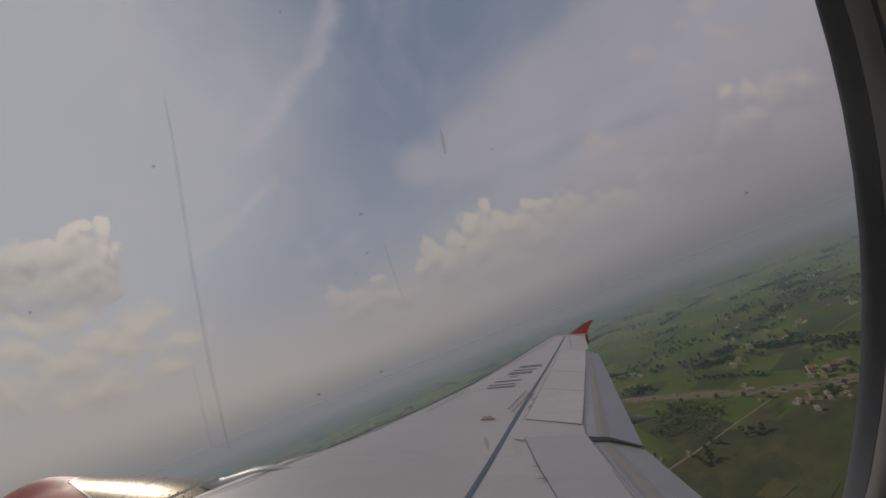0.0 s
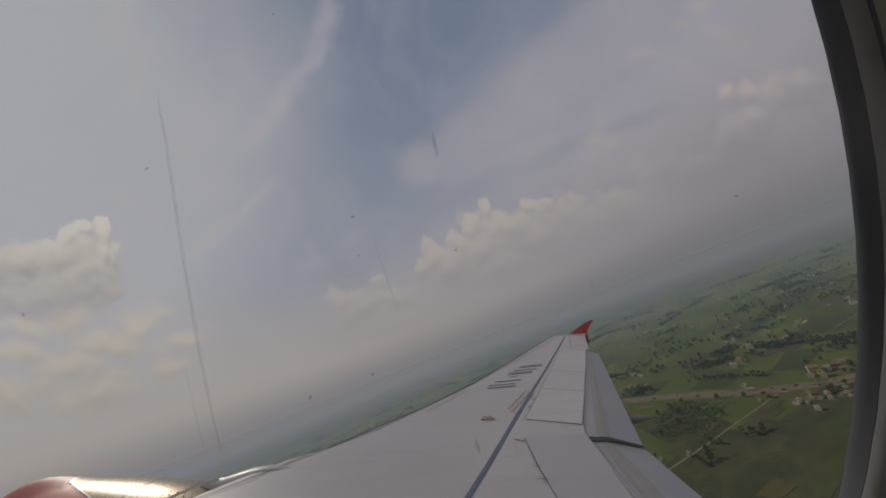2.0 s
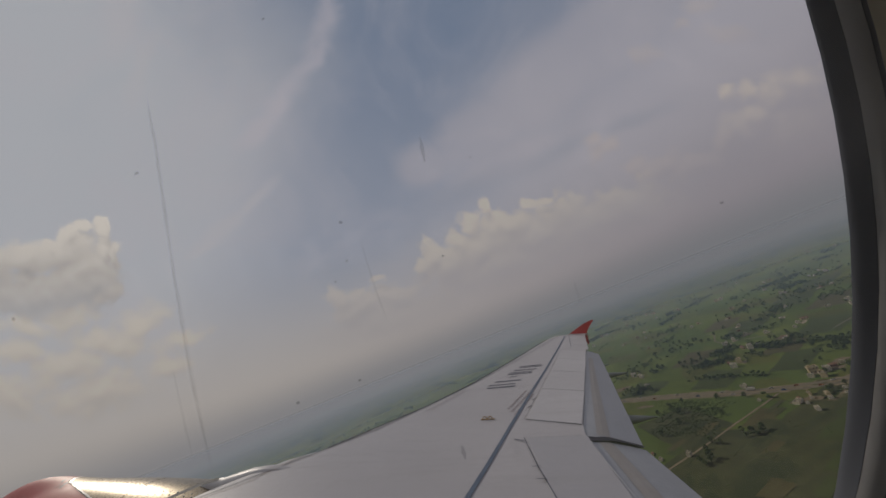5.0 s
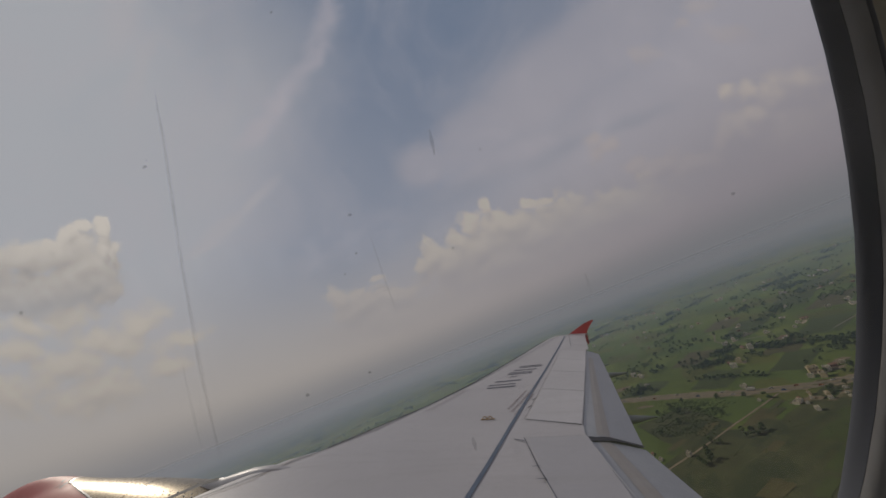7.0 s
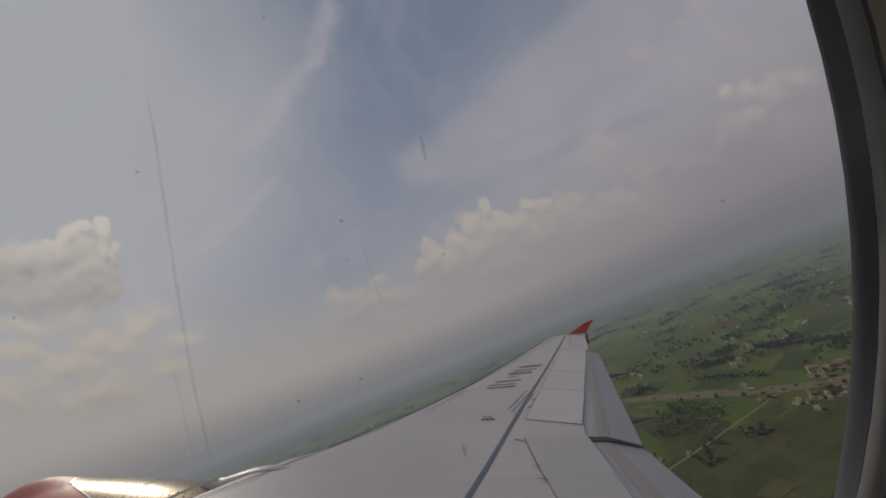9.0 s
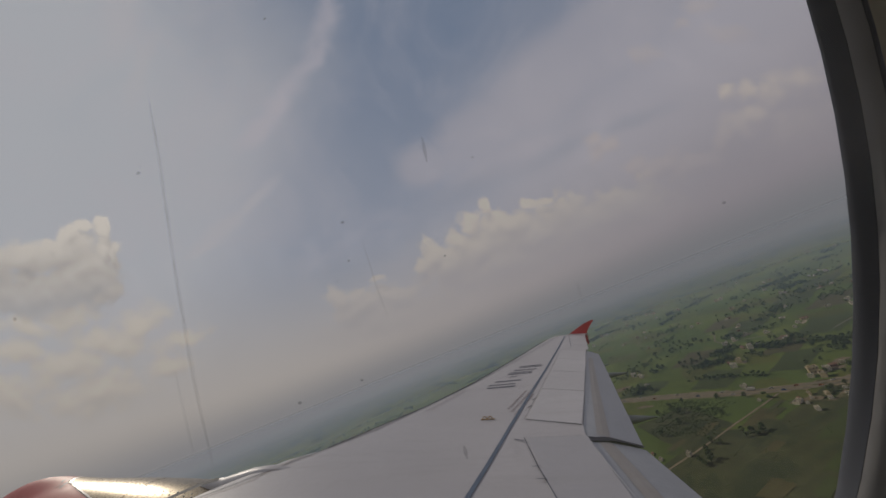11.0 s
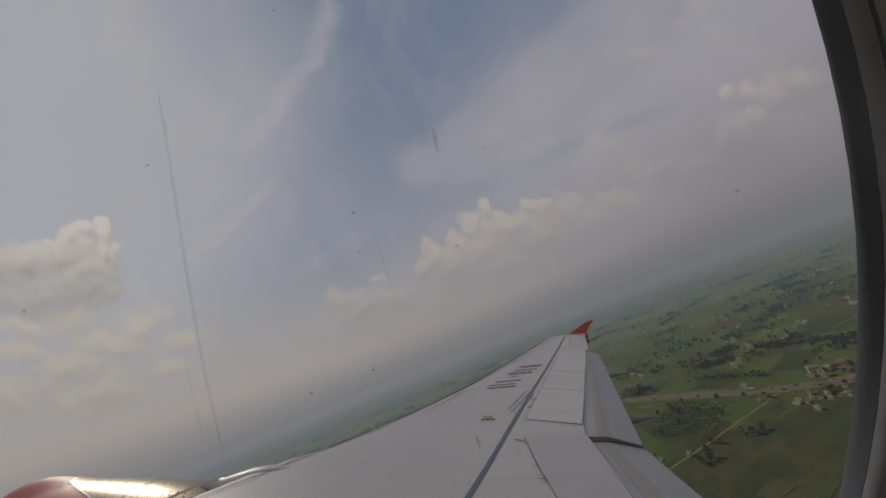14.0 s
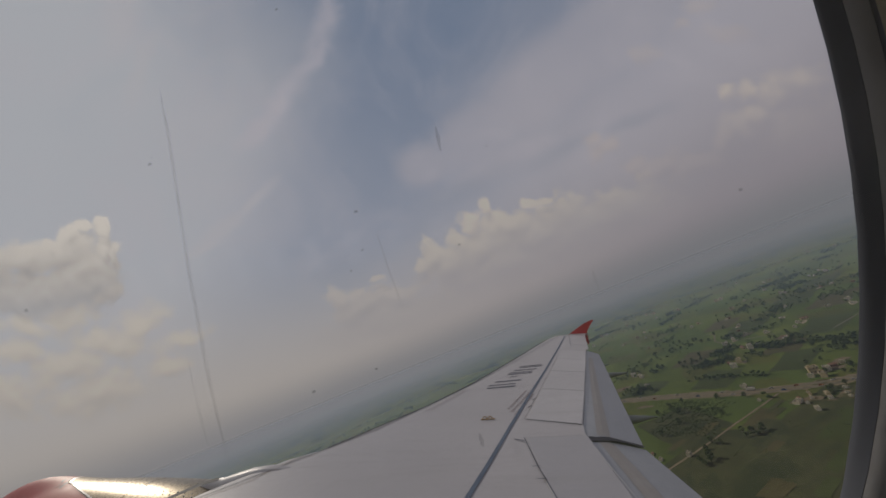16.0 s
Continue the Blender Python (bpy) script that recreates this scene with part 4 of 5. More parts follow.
mark("scratch", [(5.92, 4.2), (6.0, 3.6), (6.1, 2.9)], 0.22, SMEAR)


def fleck(x, z, r):
    bm = bmesh.new()
    n = 9
    bm.faces.new([bm.verts.new(on_pane((x + r * (0.75 + 0.5 * random.random()) * math.cos(2 * math.pi * i / n)) / 1000, (z + 0.7 * r * (0.75 + 0.5 * random.random()) * math.sin(2 * math.pi * i / n)) / 1000, 0.0003)) for i in range(n)])
    return part("dirt_speck", bm, SPECK, window_1)


for x, z, r in ((-28.6, 17.73, 0.22), (-28.4, 18.3, 0.10), (15.18, 7.87, 0.13), (-9.82, 10.5, 0.16), (-41.98, 6.65, 0.22), (-14.21, -1.95, 0.15), (-9.32, -0.74, 0.11),
                (0.4, 13.6, 0.10), (-2.4, 7.0, 0.09), (-9.6, 7.6, 0.10), (-15.5, 29.0, 0.14), (-10.6, 6.2, 0.07), (-29.6, 18.0, 0.07)):
    fleck(x, z, r)

# ---- ground ----
bm = bmesh.new()
loops = []
for r in (40, 120, 300, 700, 1500, 3000, 4950):
    loops.append([(r * math.cos(a), r * math.sin(a), 0) for a in [2 * math.pi * i / 96 for i in range(96)]])
loft(bm, loops, True, False)
bm.faces.new([v for v in bm.verts if abs(v.co.xy.length - 40) < 0.01])
ground = part("ground", bm, LAND)
tagged(ground, "flat green farmland of small parcels fading into haze", "ground", kind="structure")
rng = random.Random(4)


def ribbon(name, points, width, z, material, label, category, ragged=0.0):
    """A flat band along points; ragged: the share of its width by which its edges wander."""
    bm = bmesh.new()
    ends = []
    for i, (x, y) in enumerate(points):
        xa, ya = points[max(0, i - 1)]
        xb, yb = points[min(len(points) - 1, i + 1)]
        d = Vector((xb - xa, yb - ya)).normalized()
        n = Vector((d.y, -d.x)) * width / 2
        p, q = 1 + rng.uniform(-ragged, ragged), 1 + rng.uniform(-ragged, ragged)
        ends.append((bm.verts.new((x + n.x * p, y + n.y * p, z)), bm.verts.new((x - n.x * q, y - n.y * q, z))))
    for (a, b), (c, d) in zip(ends, ends[1:]):
        bm.faces.new((a, b, d, c))
    ob = part(name, bm, material)
    return tagged(ob, label, category, kind="structure")


ROAD = [(-330, 1010), (-150, 850), (30, 681), (141, 577), (172, 548), (198, 518), (221, 488), (240, 460), (257, 436), (275, 414), (291, 398), (308, 384), (326, 373), (345, 363), (420, 330), (620, 245), (900, 120)]


def smoothed(points, n=6):
    """A soft curve through points."""
    P = [Vector(points[0])] + [Vector(p) for p in points] + [Vector(points[-1])]
    out = []
    for a, b, c, d in zip(P, P[1:], P[2:], P[3:]):
        for k in range(n):
            t = k / n
            out.append(0.5 * (2 * b + (c - a) * t + (2 * a - 5 * b + 4 * c - d) * t * t + (3 * b - a - 3 * c + d) * t ** 3))
    return out + [P[-1]]


ROAD_LINE = smoothed(ROAD)


ROAD_A = np.array([tuple(p) for p in ROAD_LINE[:-1]])
ROAD_D = np.array([tuple(p) for p in ROAD_LINE[1:]]) - ROAD_A


def road_gap(x, y):
    """Distance from the road's middle."""
    t = np.clip(((np.array((x, y)) - ROAD_A) * ROAD_D).sum(1) / (ROAD_D ** 2).sum(1), 0, 1)
    return float(np.sqrt((((ROAD_A + ROAD_D * t[:, None]) - (x, y)) ** 2).sum(1).min()))


def beside(off):
    out = []
    for i, p in enumerate(ROAD_LINE):
        d = (ROAD_LINE[min(len(ROAD_LINE) - 1, i + 1)] - ROAD_LINE[max(0, i - 1)]).normalized()
        out.append((p.x - d.y * off, p.y + d.x * off))
    return out


ribbon("road_verge", beside(0.0), 19, 0.16, DUST, "dusty tan verges of a main road", "verge", 0.22)
for off in (-4.2, 4.2):
    ribbon("road", beside(off), 5.6, 0.20, TARMAC, "pale worn tarmac carriageway of a main road", "road", 0.06)
TRACKS = [[(276, 397), (240, 384), (204, 372), (162, 357), (136, 349), (114, 342), (40, 318)], [(547, 1000), (506, 908), (437, 878), (387, 827), (247, 816)], [(728, 596), (640, 566), (554, 533), (474, 511)], [(987, 926), (853, 828), (746, 787), (618, 781)], [(452, 580), (408, 647), (451, 722), (413, 770)], [(388, 985), (400, 930), (372, 880), (384, 800)]]
for pts in TRACKS:
    ribbon("dirt_track", [tuple(p) for p in smoothed(pts, 4)], 2.3, 0.24, DIRT, "pale dry earth farm track", "track", 0.2)

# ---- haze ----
# one flat sheet below the aircraft; the haze of distance is in its tint
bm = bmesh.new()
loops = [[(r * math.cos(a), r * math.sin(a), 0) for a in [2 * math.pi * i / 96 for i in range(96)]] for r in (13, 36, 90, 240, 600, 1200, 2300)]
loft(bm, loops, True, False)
air = part("backdrop_haze", bm, tinted_haze("haze_tint", 180.0))
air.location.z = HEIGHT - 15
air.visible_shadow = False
tagged(air, "flat grey-blue sheet tinted to imitate haze over the land", "haze", kind="structure")

# ---- houses ----


def house(kind):
    """A village house: walls, roof slab or tiled roof, parapet, door and windows."""
    w, d, floors, wall_mat, flat = kind
    home = new("house")
    tall = 3.2 * floors
    bm = bmesh.new()
    box(bm, -w / 2, w / 2, -d / 2, d / 2, 0, tall)
    part("wall", bm, wall_mat, home)
    if flat:
        bm = bmesh.new()
        box(bm, -w / 2 - 0.5, w / 2 + 0.5, -d / 2 - 0.5, d / 2 + 0.5, tall, tall + 0.25)
        part("roof", bm, ROOF_SLAB, home)
        for x0, x1, y0, y1 in ((-w / 2, w / 2, -d / 2, -d / 2 + 0.2), (-w / 2, w / 2, d / 2 - 0.2, d / 2), (-w / 2, -w / 2 + 0.2, -d / 2 + 0.2, d / 2 - 0.2), (w / 2 - 0.2, w / 2, -d / 2 + 0.2, d / 2 - 0.2)):
            bm = bmesh.new()
            box(bm, x0, x1, y0, y1, tall + 0.25, tall + 1.15)
            part("parapet", bm, wall_mat, home)
        bm = bmesh.new()
        box(bm, w * 0.12, w * 0.12 + 2.8, -d * 0.05, d * 0.3, tall + 0.25, tall + 2.7)
        part("stair_head", bm, wall_mat, home)
        bm = bmesh.new()
        bmesh.ops.create_cone(bm, cap_ends=True, segments=10, radius1=0.65, radius2=0.6, depth=1.3)
        part("water_tank", bm, OPENING, home).location = (-w * 0.25, d * 0.2, tall + 0.9)
    else:
        bm = bmesh.new()
        e = 0.6
        a = [(-w / 2 - e, -d / 2 - e, tall), (-w / 2 - e, 0, tall + d * 0.28), (-w / 2 - e, d / 2 + e, tall), (-w / 2 - e, d / 2 + e, tall - 0.15), (-w / 2 - e, 0, tall + d * 0.28 - 0.18), (-w / 2 - e, -d / 2 - e, tall - 0.15)]
        loft(bm, [a, [(-x, y, z) for x, y, z in a]])
        part("roof", bm, ROOF_TILE, home)
    for f in range(floors):
        z = 3.2 * f + 1.0
        for k in range(int(w // 3)):
            x = -w / 2 + 1.5 + k * (w - 3) / max(1, int(w // 3) - 1)
            for side in (-1, 1):
                if f == 0 and side < 0 and k == 1:
                    bm = bmesh.new()
                    box(bm, x - 0.55, x + 0.55, -d / 2 - 0.06, -d / 2 + 0.1, 0.1, 2.2)
                    part("door", bm, DOOR_WOOD, home)
                    continue
                bm = bmesh.new()
                box(bm, x - 0.6, x + 0.6, side * d / 2 - 0.04, side * d / 2 + 0.04, z, z + 1.3)
                part("window", bm, OPENING, home)
        if f:
            bm = bmesh.new()
            box(bm, -w / 2, w / 2, -d / 2 - 1.3, -d / 2, 3.2 * f - 0.15, 3.2 * f)
            part("balcony", bm, ROOF_SLAB, home)
    return home


KINDS = [
    ((9, 6.5, 2, WALL_WHITE, True), "white plastered two-storey house with flat roof and parapet"),
    ((8, 6, 1, WALL_WHITE, True), "white plastered single-storey house with flat roof"),
    ((9.5, 6.5, 2, WALL_CREAM, True), "cream plastered two-storey house with flat roof"),
    ((8, 5.5, 1, WALL_BRICK, False), "bare brick farmhouse with clay tiled roof"),
    ((11, 5.5, 1, WALL_CREAM, False), "long cream farmhouse with clay tiled roof"),
]
SPOTS = [(1339, 1333), (913, 917), (868, 902), (742, 741), (730, 752), (785, 947), (583, 575), (578, 607), (1134, 1527), (915, 1659), (679, 1328), (611, 1198), (486, 1199), (426, 940), (378, 968),
         (596, 703), (529, 645), (479, 571), (500, 586), (518, 592), (437, 549), (428, 537), (455, 598), (447, 630), (389, 556), (406, 561), (338, 519), (321, 509), (240, 646), (242, 623), (246, 634), (196, 598), (223, 571),
         (321, 403), (333, 411), (325, 394), (342, 405), (352, 408), (362, 407), (273, 372), (278, 364), (268, 359), (284, 352), (294, 344), (290, 360), (299, 351), (308, 360), (261, 343), (254, 397), (119, 361), (141, 350), (119, 376), (274, 439)]
for _ in range(120):
    r = rng.uniform(600, 3600)
    a = radians(rng.uniform(12, 56))
    c = Vector((r * math.sin(a), r * math.cos(a)))
    for _ in range(rng.choice((1, 1, 2, 3))):
        SPOTS.append((c.x + rng.uniform(-30, 30), c.y + rng.uniform(-30, 30)))
for cx, cy, wide, deep, n in ((336, 404, 26, 10, 4), (286, 356, 24, 10, 4), (276, 368, 16, 10, 3)):
    for _ in range(n):
        SPOTS.append((cx + rng.uniform(-wide, wide), cy + rng.uniform(-deep, deep)))
models = []
used = []
for x, y in SPOTS:
    if any((x - p) ** 2 + (y - q) ** 2 < 8.5 ** 2 for p, q in used) or road_gap(x, y) < 13:
        continue
    used.append((x, y))
    k = rng.choice((0, 1, 1, 1, 2, 3, 4))
    turn = 53 + rng.choice((0, 90, 180, 270)) + rng.uniform(-12, 12)
    found = [m for m in models if m[0] == k]
    near = math.hypot(x, y) < 500
    at = pose(x, y, 0, 0, 0, turn) @ Matrix.Scale(rng.uniform(0.38, 0.52) if near else rng.uniform(0.7, 1.05), 4)
    if found:
        copy_thing(found[0][1], at)
    else:
        one = house(KINDS[k][0])
        one.matrix_world = at
        tagged(one, KINDS[k][1], "house", "village houses")
        models.append((k, one))
# the long roadside shop and its yards
shop = house((16, 8, 1, WALL_WHITE, True))
shop.matrix_world = pose(266, 366, 0, 0, 0, 25) @ Matrix.Scale(0.6, 4)
tagged(shop, "long white flat-roofed roadside building", "building")
for x, y, w, d, turn in ((194, 603, 30.0, 22.0, 10), (176, 497, 26.0, 9.0, -40), (274, 365, 34.0, 13.0, -30), (292, 354, 30.0, 15.0, 10), (340, 406, 40.0, 15.0, -30), (366, 414, 26.0, 14.0, 10), (437, 552, 30.0, 18.0, 20), (447, 630, 22.0, 14.0, 10)):
    bm = bmesh.new()
    vs = [bm.verts.new((w / 2 * (0.7 + 0.5 * rng.random()) * math.cos(a), d / 2 * (0.7 + 0.5 * rng.random()) * math.sin(a), 0)) for a in [2 * math.pi * i / 14 for i in range(14)]]
    bm.faces.new(vs)
    yard = part("ground_yard", bm, YARD)
    yard.matrix_world = pose(x, y, 0.13, 0, 0, turn)
    tagged(yard, "bare trodden earth yard beside houses", "ground", kind="structure")

# pale bare yards beside the scattered farmsteads
for x, y in [p for p in used if math.hypot(*p) > 560][::2]:
    w, d = rng.uniform(12, 26), rng.uniform(5, 11)
    bm = bmesh.new()
    bm.faces.new([bm.verts.new((w / 2 * (0.7 + 0.5 * rng.random()) * math.cos(a), d / 2 * (0.7 + 0.5 * rng.random()) * math.sin(a), 0)) for a in [2 * math.pi * i / 10 for i in range(10)]])
    yard = part("ground_yard", bm, PALE)
    yard.matrix_world = pose(x + rng.uniform(-6, 6), y + rng.uniform(-6, 6), 0.15, 0, 0, 36 + rng.uniform(-20, 20))
    tagged(yard, "pale bare earth yard beside a farmhouse", "ground", kind="structure")

# crop parcels beside the track and road
lift = 0.01
STRIPS = []
for _ in range(34):
    px, py = rng.uniform(114, 340), rng.uniform(230, 385)
    STRIPS.append((px, py, rng.uniform(11, 36), rng.uniform(5, 11), 24 + rng.uniform(-4, 4), rng.choice((FALLOW, FALLOW, PADDY, RIPE))))
for x, y, w, d, turn, crop in ((137, 320, 143, 76, 24, FALLOW), (221, 287, 247, 104, 24, FALLOW), (182, 244, 290, 87, 24, FALLOW), (192, 318, 25, 8, 22, RIPE), (223, 356, 17, 11, 24, RIPE), (170, 337, 28, 15, 24, FALLOW), (227, 365, 43, 20, 26, RIPE), (212, 349, 37, 17, 24, FALLOW), (241, 338, 56, 22, 20, FALLOW), (201, 296, 76, 25, 24, FALLOW), (252, 302, 56, 38, 20, PADDY), (304, 323, 65, 34, 20, FALLOW), (152, 311, 57, 23, 24, FALLOW), (173, 411, 64, 78, 4, FALLOW), (362, 350, 55, 46, 26, RIPE), (362, 460, 79, 35, 30, PADDY), (282, 494, 70, 44, 34, PADDY), (207, 556, 78, 52, 34, PADDY), (402, 515, 59, 43, 30, RIPE), (492, 537, 91, 50, 30, PADDY), (490, 677, 109, 55, 34, PADDY), (337, 615, 82, 49, 34, RIPE), (626, 641, 116, 54, 28, RIPE), (650, 741, 117, 66, 34, PADDY), (510, 766, 89, 52, 34, RIPE), (782, 803, 138, 62, 30, PADDY)) + tuple(STRIPS):
    bm = bmesh.new()
    n = 6
    edge = [(-1 + 2 * k / n, -1) for k in range(n)] + [(1, -1 + 2 * k / n) for k in range(n)] + [(1 - 2 * k / n, 1) for k in range(n)] + [(-1, 1 - 2 * k / n) for k in range(n)]
    bm.faces.new([bm.verts.new((a * w / 2 + rng.uniform(-0.04, 0.04) * w, b * d / 2 + rng.uniform(-0.04, 0.04) * d, 0)) for a, b in edge])
    field = part("ground_field", bm, crop)
    lift += 0.004
    field.matrix_world = pose(x, y, lift, 0, 0, turn)
    tagged(field, {"ripening_crop": "yellowing crop parcel in the farmland", "dark_fallow_field": "dark olive fallow field parcel", "bright_green_paddy": "bright green paddy field parcel"}[crop.name], "field", kind="structure")

# ---- vehicles on the road ----


def truck(paint):
    t = new("truck")
    bm = bmesh.new()
    box(bm, -4.2, 2.0, -1.2, 1.2, 1.0, 3.4)
    part("cargo_body", bm, paint, t)
    bm = bmesh.new()
    loft(bm, [[(2.2, y, 0.8), (4.3, y, 0.8), (4.3, y, 1.9), (3.9, y, 2.9), (2.2, y, 2.9)] for y in (-1.15, 1.15)])
    part("cab", bm, TRUCK_PAINTS[0], t)
    bm = bmesh.new()
    box(bm, -4.2, 4.2, -0.5, 0.5, 0.6, 1.0)
    part("chassis", bm, TYRE, t)
    for x in (-3.2, -2.0, 3.3):
        for y in (-1.0, 1.0):
            bm = bmesh.new()
            bmesh.ops.create_cone(bm, cap_ends=True, segments=14, radius1=0.5, radius2=0.5, depth=0.3)
            part("wheel", bm, TYRE, t).matrix_local = pose(x, y, 0.5, 90, 0, 0)
    return t


def car(paint):
    c = new("car")
    bm = bmesh.new()
    loft(bm, [[(-2.05, y, 0.35), (2.05, y, 0.35), (2.1, y, 0.75), (1.1, y, 0.95), (-1.9, y, 0.98), (-2.1, y, 0.8)] for y in (-0.82, 0.82)])
    part("body", bm, paint, c)
    bm = bmesh.new()
    loft(bm, [[(-1.75, y, 0.96), (1.1, y, 0.95), (0.45, y, 1.45), (-1.2, y, 1.48)] for y in (-0.72, 0.72)])
    part("cabin", bm, OPENING, c)
    bm = bmesh.new()
    box(bm, -1.15, 0.42, -0.7, 0.7, 1.47, 1.52)
    part("roof", bm, paint, c)
    for x in (-1.3, 1.3):
        for y in (-0.75, 0.75):
            bm = bmesh.new()
            bmesh.ops.create_cone(bm, cap_ends=True, segments=14, radius1=0.32, radius2=0.32, depth=0.2)
            part("wheel", bm, TYRE, c).matrix_local = pose(x, y, 0.32, 90, 0, 0)
    return c


VEHICLES = [("truck", "white"), ("car", "white"), ("car", "orange"), ("car", "blue")]
first = [truck(TRUCK_PAINTS[0])] + [car(p) for p in TRUCK_PAINTS]
placed = set()
for s, side, kind in ((24.3, -1, 1), (27.4, 1, 1), (31.2, -1, 2), (35.5, 1, 1), (40.6, -1, 3), (45.3, 1, 1), (48.2, -1, 1), (51.4, 1, 0), (55.6, 1, 1), (58.5, -1, 3), (61.3, 1, 2), (66.1, -1, 2), (69.4, 1, 1), (73.2, -1, 1)):
    lane = beside(4.2 * side)
    i = int(s)
    p, q = Vector(lane[i]), Vector(lane[i + 1])
    d = q - p
    p = p + d * (s - i)
    at = pose(p.x, p.y, 0.2, 0, 0, math.degrees(math.atan2(d.y, d.x)) + (180 if side > 0 else 0))
    one = copy_thing(first[kind], at) if kind in placed else first[kind]
    placed.add(kind)
    one.matrix_world = at
    name, paint = VEHICLES[kind]
    tagged(one, paint + (" box truck standing on the main road" if name == "truck" else " small car standing on the main road"), name, name + "s on the road")

# ---- trees ----


def clump_points():
    bm = bmesh.new()
    bmesh.ops.create_icosphere(bm, subdivisions=1, radius=1.0)
    vs = np.array([v.co[:] for v in bm.verts])
    fs = np.array([[v.index for v in f.verts] for f in bm.faces])
    bm.free()
    return vs, fs


CV, CF = clump_points()


def crown_mesh(name, clumps, seed):
    """Many small jagged leaf clumps in one mesh: clumps of (x, y, z, radius)."""
    rs = np.random.RandomState(seed)
    V, F_, n = [], [], 0
    for x, y, z, r in clumps:
        jag = CV * (0.65 + 0.6 * rs.rand(len(CV), 1)) * r * np.array([1, 1, 0.8])
        V.append(jag + np.array([x, y, z]))
        F_.append(CF + n)
        n += len(CV)
    mesh = bpy.data.meshes.new(name)
    mesh.from_pydata(np.concatenate(V).tolist(), [], np.concatenate(F_).tolist())
    mesh.materials.append(LEAF)
    return mesh


def tree(tall, spread, seed):
    rs = np.random.RandomState(seed)
    t = new("tree")
    bm = bmesh.new()
    lean = rs.uniform(-0.05, 0.05, 2) * tall
    loft(bm, [[(lean[0] * s + w * math.cos(a), lean[1] * s + w * math.sin(a), s * tall * 0.7) for a in [2 * math.pi * i / 8 for i in range(8)]] for s, w in ((0, 0.34), (0.1, 0.24), (0.5, 0.17), (1, 0.05))])
    for k in range(6):
        a, z0 = k * 1.05 + rs.rand(), tall * rs.uniform(0.28, 0.5)
        tip = (math.cos(a) * spread * 0.7, math.sin(a) * spread * 0.7, z0 + tall * 0.25)
        loft(bm, [[(p[0] + w * math.cos(b), p[1] + w * math.sin(b), p[2]) for b in (0, 1.57, 3.14, 4.71)] for p, w in (((0, 0, z0), 0.1), ((tip[0] * 0.5, tip[1] * 0.5, z0 + tall * 0.1), 0.07), (tip, 0.02))])
    part("trunk", bm, BARK, t)
    clumps = []
    for _ in range(46):
        a, s, h = rs.uniform(0, 6.28), math.sqrt(rs.rand()), rs.uniform(0.3, 1.0)
        w = spread * s * math.sin(math.pi * min(1, 0.18 + 0.8 * h)) ** 0.6
        clumps.append((w * math.cos(a), w * math.sin(a), tall * h, spread * rs.uniform(0.14, 0.30)))
    ob = new("crown", crown_mesh("crown", clumps, seed))
    ob.parent = t
    return t


MODELS = [tree(6.4, 2.8, 1), tree(5.2, 2.4, 2), tree(7.4, 3.1, 3), tree(4.4, 2.1, 4), tree(6.6, 3.2, 5)]
for m in MODELS:
    tagged(m, "dark green broadleaf tree with an uneven crown", "tree", "farmland trees")


HOMES = np.array(used)


def clear_of(x, y):
    return ((HOMES - (x, y)) ** 2).sum(1).min() > 40 and (abs(x) + abs(y) > 1500 or road_gap(x, y) > 12)


near_spots = []
# the grove between road and track
orchard = []
while len(orchard) < 1700:
    a, b = rng.random(), rng.random()
    p = Vector((203, 486)).lerp(Vector((240, 425)), a).lerp(Vector((143, 412)).lerp(Vector((172, 368)), a), b)
    p = p + Vector((rng.uniform(-8, 8), rng.uniform(-8, 8)))
    if clear_of(p.x, p.y) and noise.noise(Vector((p.x * 0.08, p.y * 0.08, 5.0))) > -0.25:
        if len(orchard) % 170 == 0:
            near_spots.append((p.x, p.y))
        orchard.append((p.x, p.y, rng.uniform(0.0, 0.5), rng.uniform(0.3, 0.75)))
for cx, cy, n, s in ((169, 352, 3, 5.0), (244, 442, 7, 3.5), (272, 406, 6, 3.0), (198, 345, 6, 6.0), (304, 362, 8, 6.0), (348, 415, 12, 8.0), (256, 427, 6, 4.0), (342, 371, 10, 8.0), (409, 448, 16, 10.0), (335, 328, 10, 10.0), (200, 570, 14, 10.0), (329, 583, 18, 12.0), (388, 720, 26, 16.0), (430, 545, 10, 9.0), (400, 560, 8, 8.0), (150, 322, 4, 6.0)):
    for _ in range(n):
        x, y = cx + rng.gauss(0, s * 1.3), cy + rng.gauss(0, s * 1.3)
        if clear_of(x, y):
            near_spots.append((x, y))
for i, (x, y) in enumerate(near_spots):
    at = pose(x, y, 0, 0, 0, rng.uniform(0, 360))
    if i < 5:
        MODELS[i].matrix_world = at
    else:
        copy_thing(MODELS[rng.randrange(5)], at @ Matrix.Scale(rng.uniform(0.7, 1.15), 4))

grove = new("grove", crown_mesh("grove", orchard, 15))
tagged(grove, "dense low dark green grove beside the farm track", "trees", kind="stuff")

# far woods, hedges and scattered trees
far = []
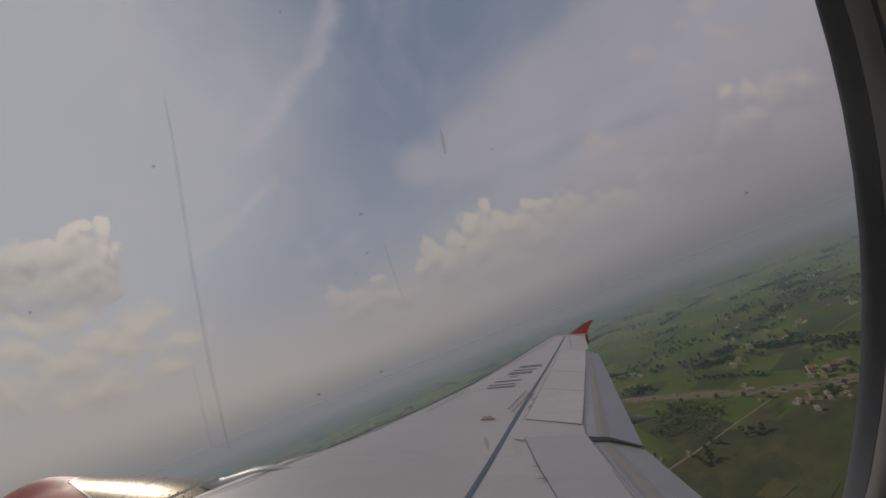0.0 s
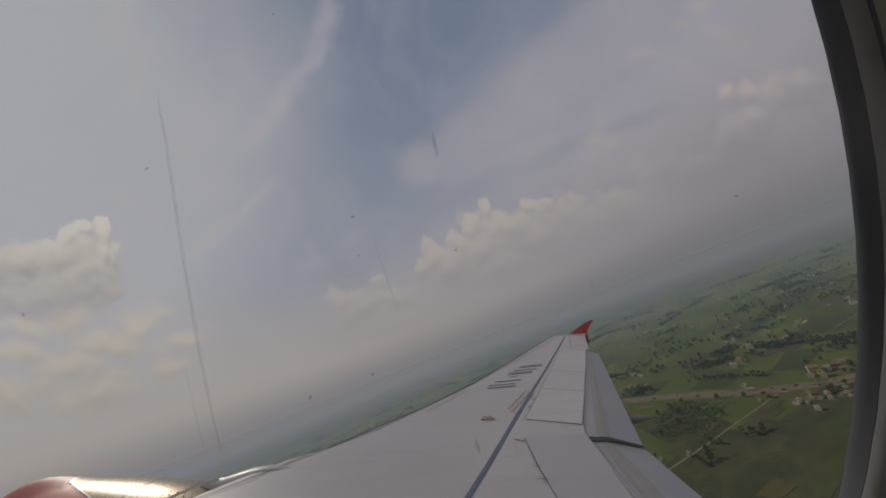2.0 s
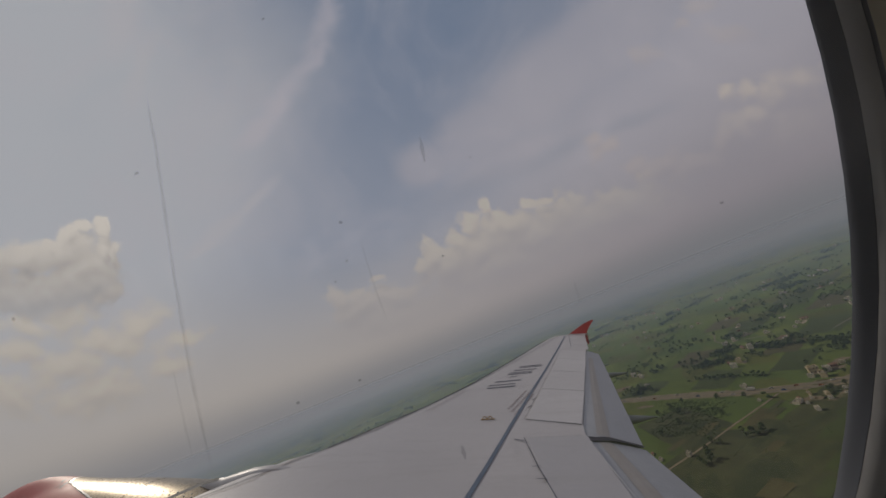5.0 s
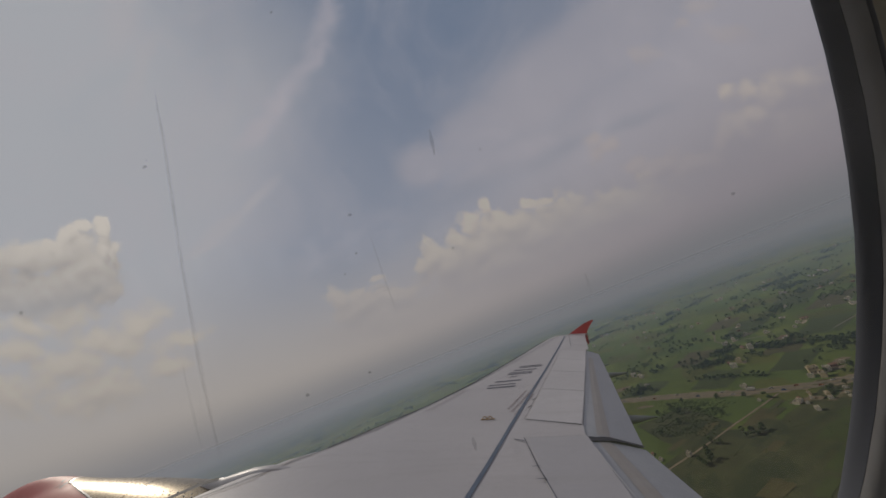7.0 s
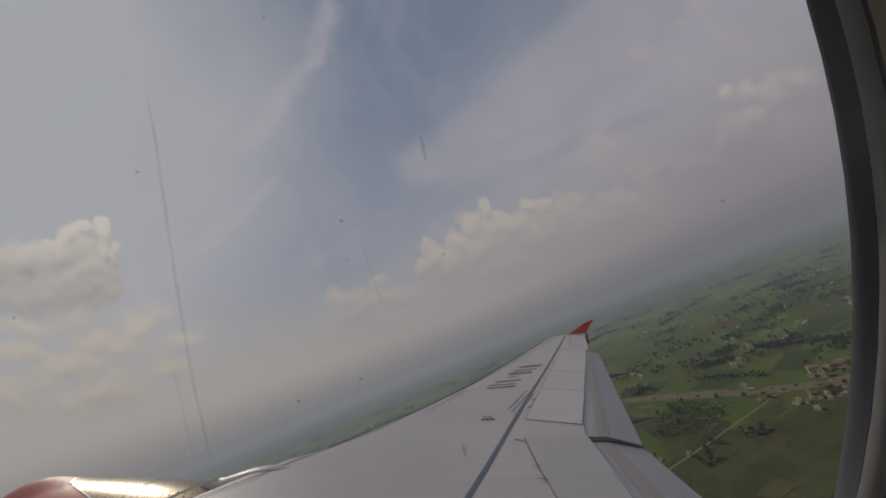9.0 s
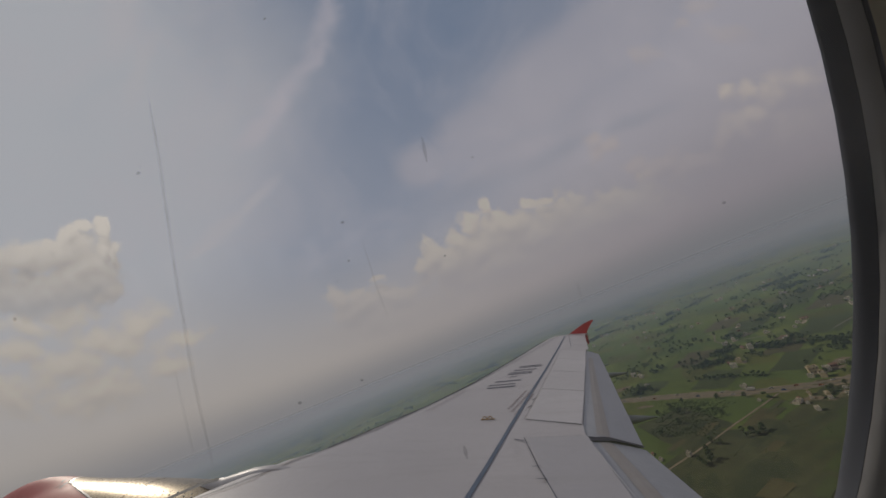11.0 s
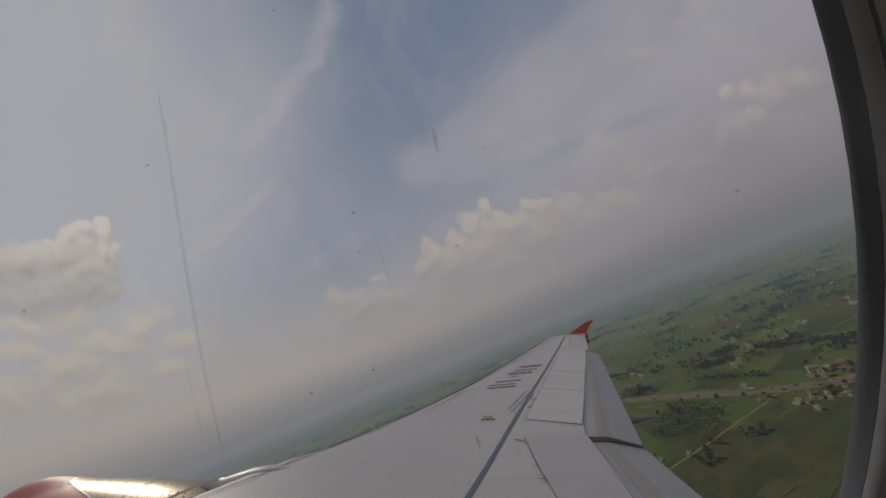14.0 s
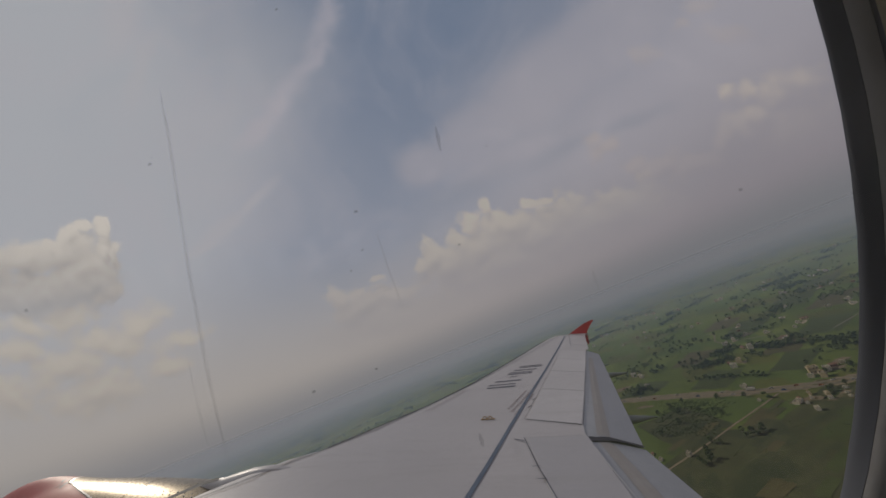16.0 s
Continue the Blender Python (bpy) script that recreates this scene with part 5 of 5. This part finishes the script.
for cx, cy, n, s in ((603, 806, 40, 40.0), (711, 763, 36, 34.0), (548, 691, 22, 26.0), (659, 663, 27, 28.0), (1041, 1382, 40, 50.0), (674, 1446, 40, 50.0), (884, 865, 27, 34.0), (395, 813, 27, 26.0), (487, 628, 16, 20.0), (584, 692, 22, 26.0), (431, 527, 11, 16.0), (368, 524, 10, 14.0), (628, 586, 16, 20.0), (159, 622, 16, 20.0), (236, 662, 22, 28.0), (300, 690, 22, 28.0), (470, 900, 27, 34.0)):
    for _ in range(n):
        far.append((cx + rng.gauss(0, s * 0.8), cy + rng.gauss(0, s * 0.5)))
for _ in range(44):                                  # hedges
    r = 480 * (4800 / 480) ** rng.random()
    a = radians(rng.uniform(-62, 60))
    c = Vector((r * math.sin(a), r * math.cos(a)))
    d = radians(36 + rng.choice((0, 90)) + rng.uniform(-15, 15))
    long = rng.uniform(25, 110) * (1 + r / 1100)
    n = int(long / 2.6 / (1 + r / 2500))
    for k in range(n):
        s = (k / max(1, n - 1) - 0.5) * long
        far.append((c.x + s * math.cos(d) + rng.gauss(0, 3.0), c.y + s * math.sin(d) + rng.gauss(0, 3.0)))
for turn in range(200):                              # groves with a ragged rim
    r = 480 * (4900 / 480) ** rng.random() if turn < 90 else rng.uniform(1100, 4900)
    a = radians(rng.uniform(-62, 60))
    c = Vector((r * math.sin(a), r * math.cos(a)))
    d = radians(36 + rng.choice((0, 0, 90)) + rng.uniform(-25, 25))
    grow = 1 + r / 1800
    for _ in range(rng.randrange(1, 5)):
        c = c + Vector((rng.gauss(0, 15), rng.gauss(0, 15))) * grow
        wide, deep = rng.uniform(5, 20) * grow, rng.uniform(4, 11) * grow
        for _ in range(int(wide * deep / (5 * grow * grow))):
            u, v = wide * rng.gauss(0, 0.55), deep * rng.gauss(0, 0.55)
            far.append((c.x + u * math.cos(d) - v * math.sin(d), c.y + u * math.sin(d) + v * math.cos(d)))
for _ in range(170):
    r = 460 * (4800 / 460) ** rng.random()
    a = radians(rng.uniform(-62, 60))
    far.append((r * math.sin(a), r * math.cos(a)))
for _ in range(900):                                 # the far woods close up towards the horizon
    r = 1000 + 3900 * rng.random() ** 0.8
    a = radians(rng.uniform(-62, 60))
    c = Vector((r * math.sin(a), r * math.cos(a)))
    d = radians(36 + rng.choice((0, 0, 90)) + rng.uniform(-25, 25))
    for _ in range(rng.randrange(6, 16)):
        u, v = rng.gauss(0, 38), rng.gauss(0, 14)
        far.append((c.x + u * math.cos(d) - v * math.sin(d), c.y + u * math.sin(d) + v * math.cos(d)))
far = [p for p in far if clear_of(*p)]
for name, lo, hi in (("woods_near", 0, 1100), ("woods_far", 1100, 6000)):
    clumps = []
    for x, y in far:
        r = math.hypot(x, y)
        if lo <= r < hi:
            size = rng.uniform(0.55, 1.25)
            for _ in range(6 if hi < 2000 else 3):
                clumps.append((x + rng.uniform(-2.0, 2.0) * size, y + rng.uniform(-2.0, 2.0) * size, rng.uniform(1.4, 5.8) * size, rng.uniform(0.9, 1.8) * size * (1 if hi < 2000 else 1.5)))
    woods = new("woods", crown_mesh("woods", clumps, 11))
    tagged(woods, "dark green hedges and scattered trees between the fields", "trees", kind="stuff")

# low scrub and tussocks over the nearer fields
scrub = []
while len(scrub) < 4200:
    x, y = rng.uniform(50, 640), rng.uniform(180, 820)
    if noise.noise(Vector((x * 0.023, y * 0.023, 3.0))) + 0.5 * noise.noise(Vector((x * 0.08, y * 0.08, 1.0))) > 0.08 and clear_of(x, y):
        scrub.append((x, y, rng.uniform(-0.1, 0.2), rng.uniform(0.25, 0.7)))
bushes = new("scrub", crown_mesh("scrub", scrub, 21))
tagged(bushes, "low dark green scrub and tussocks over the fields", "scrub", kind="stuff")
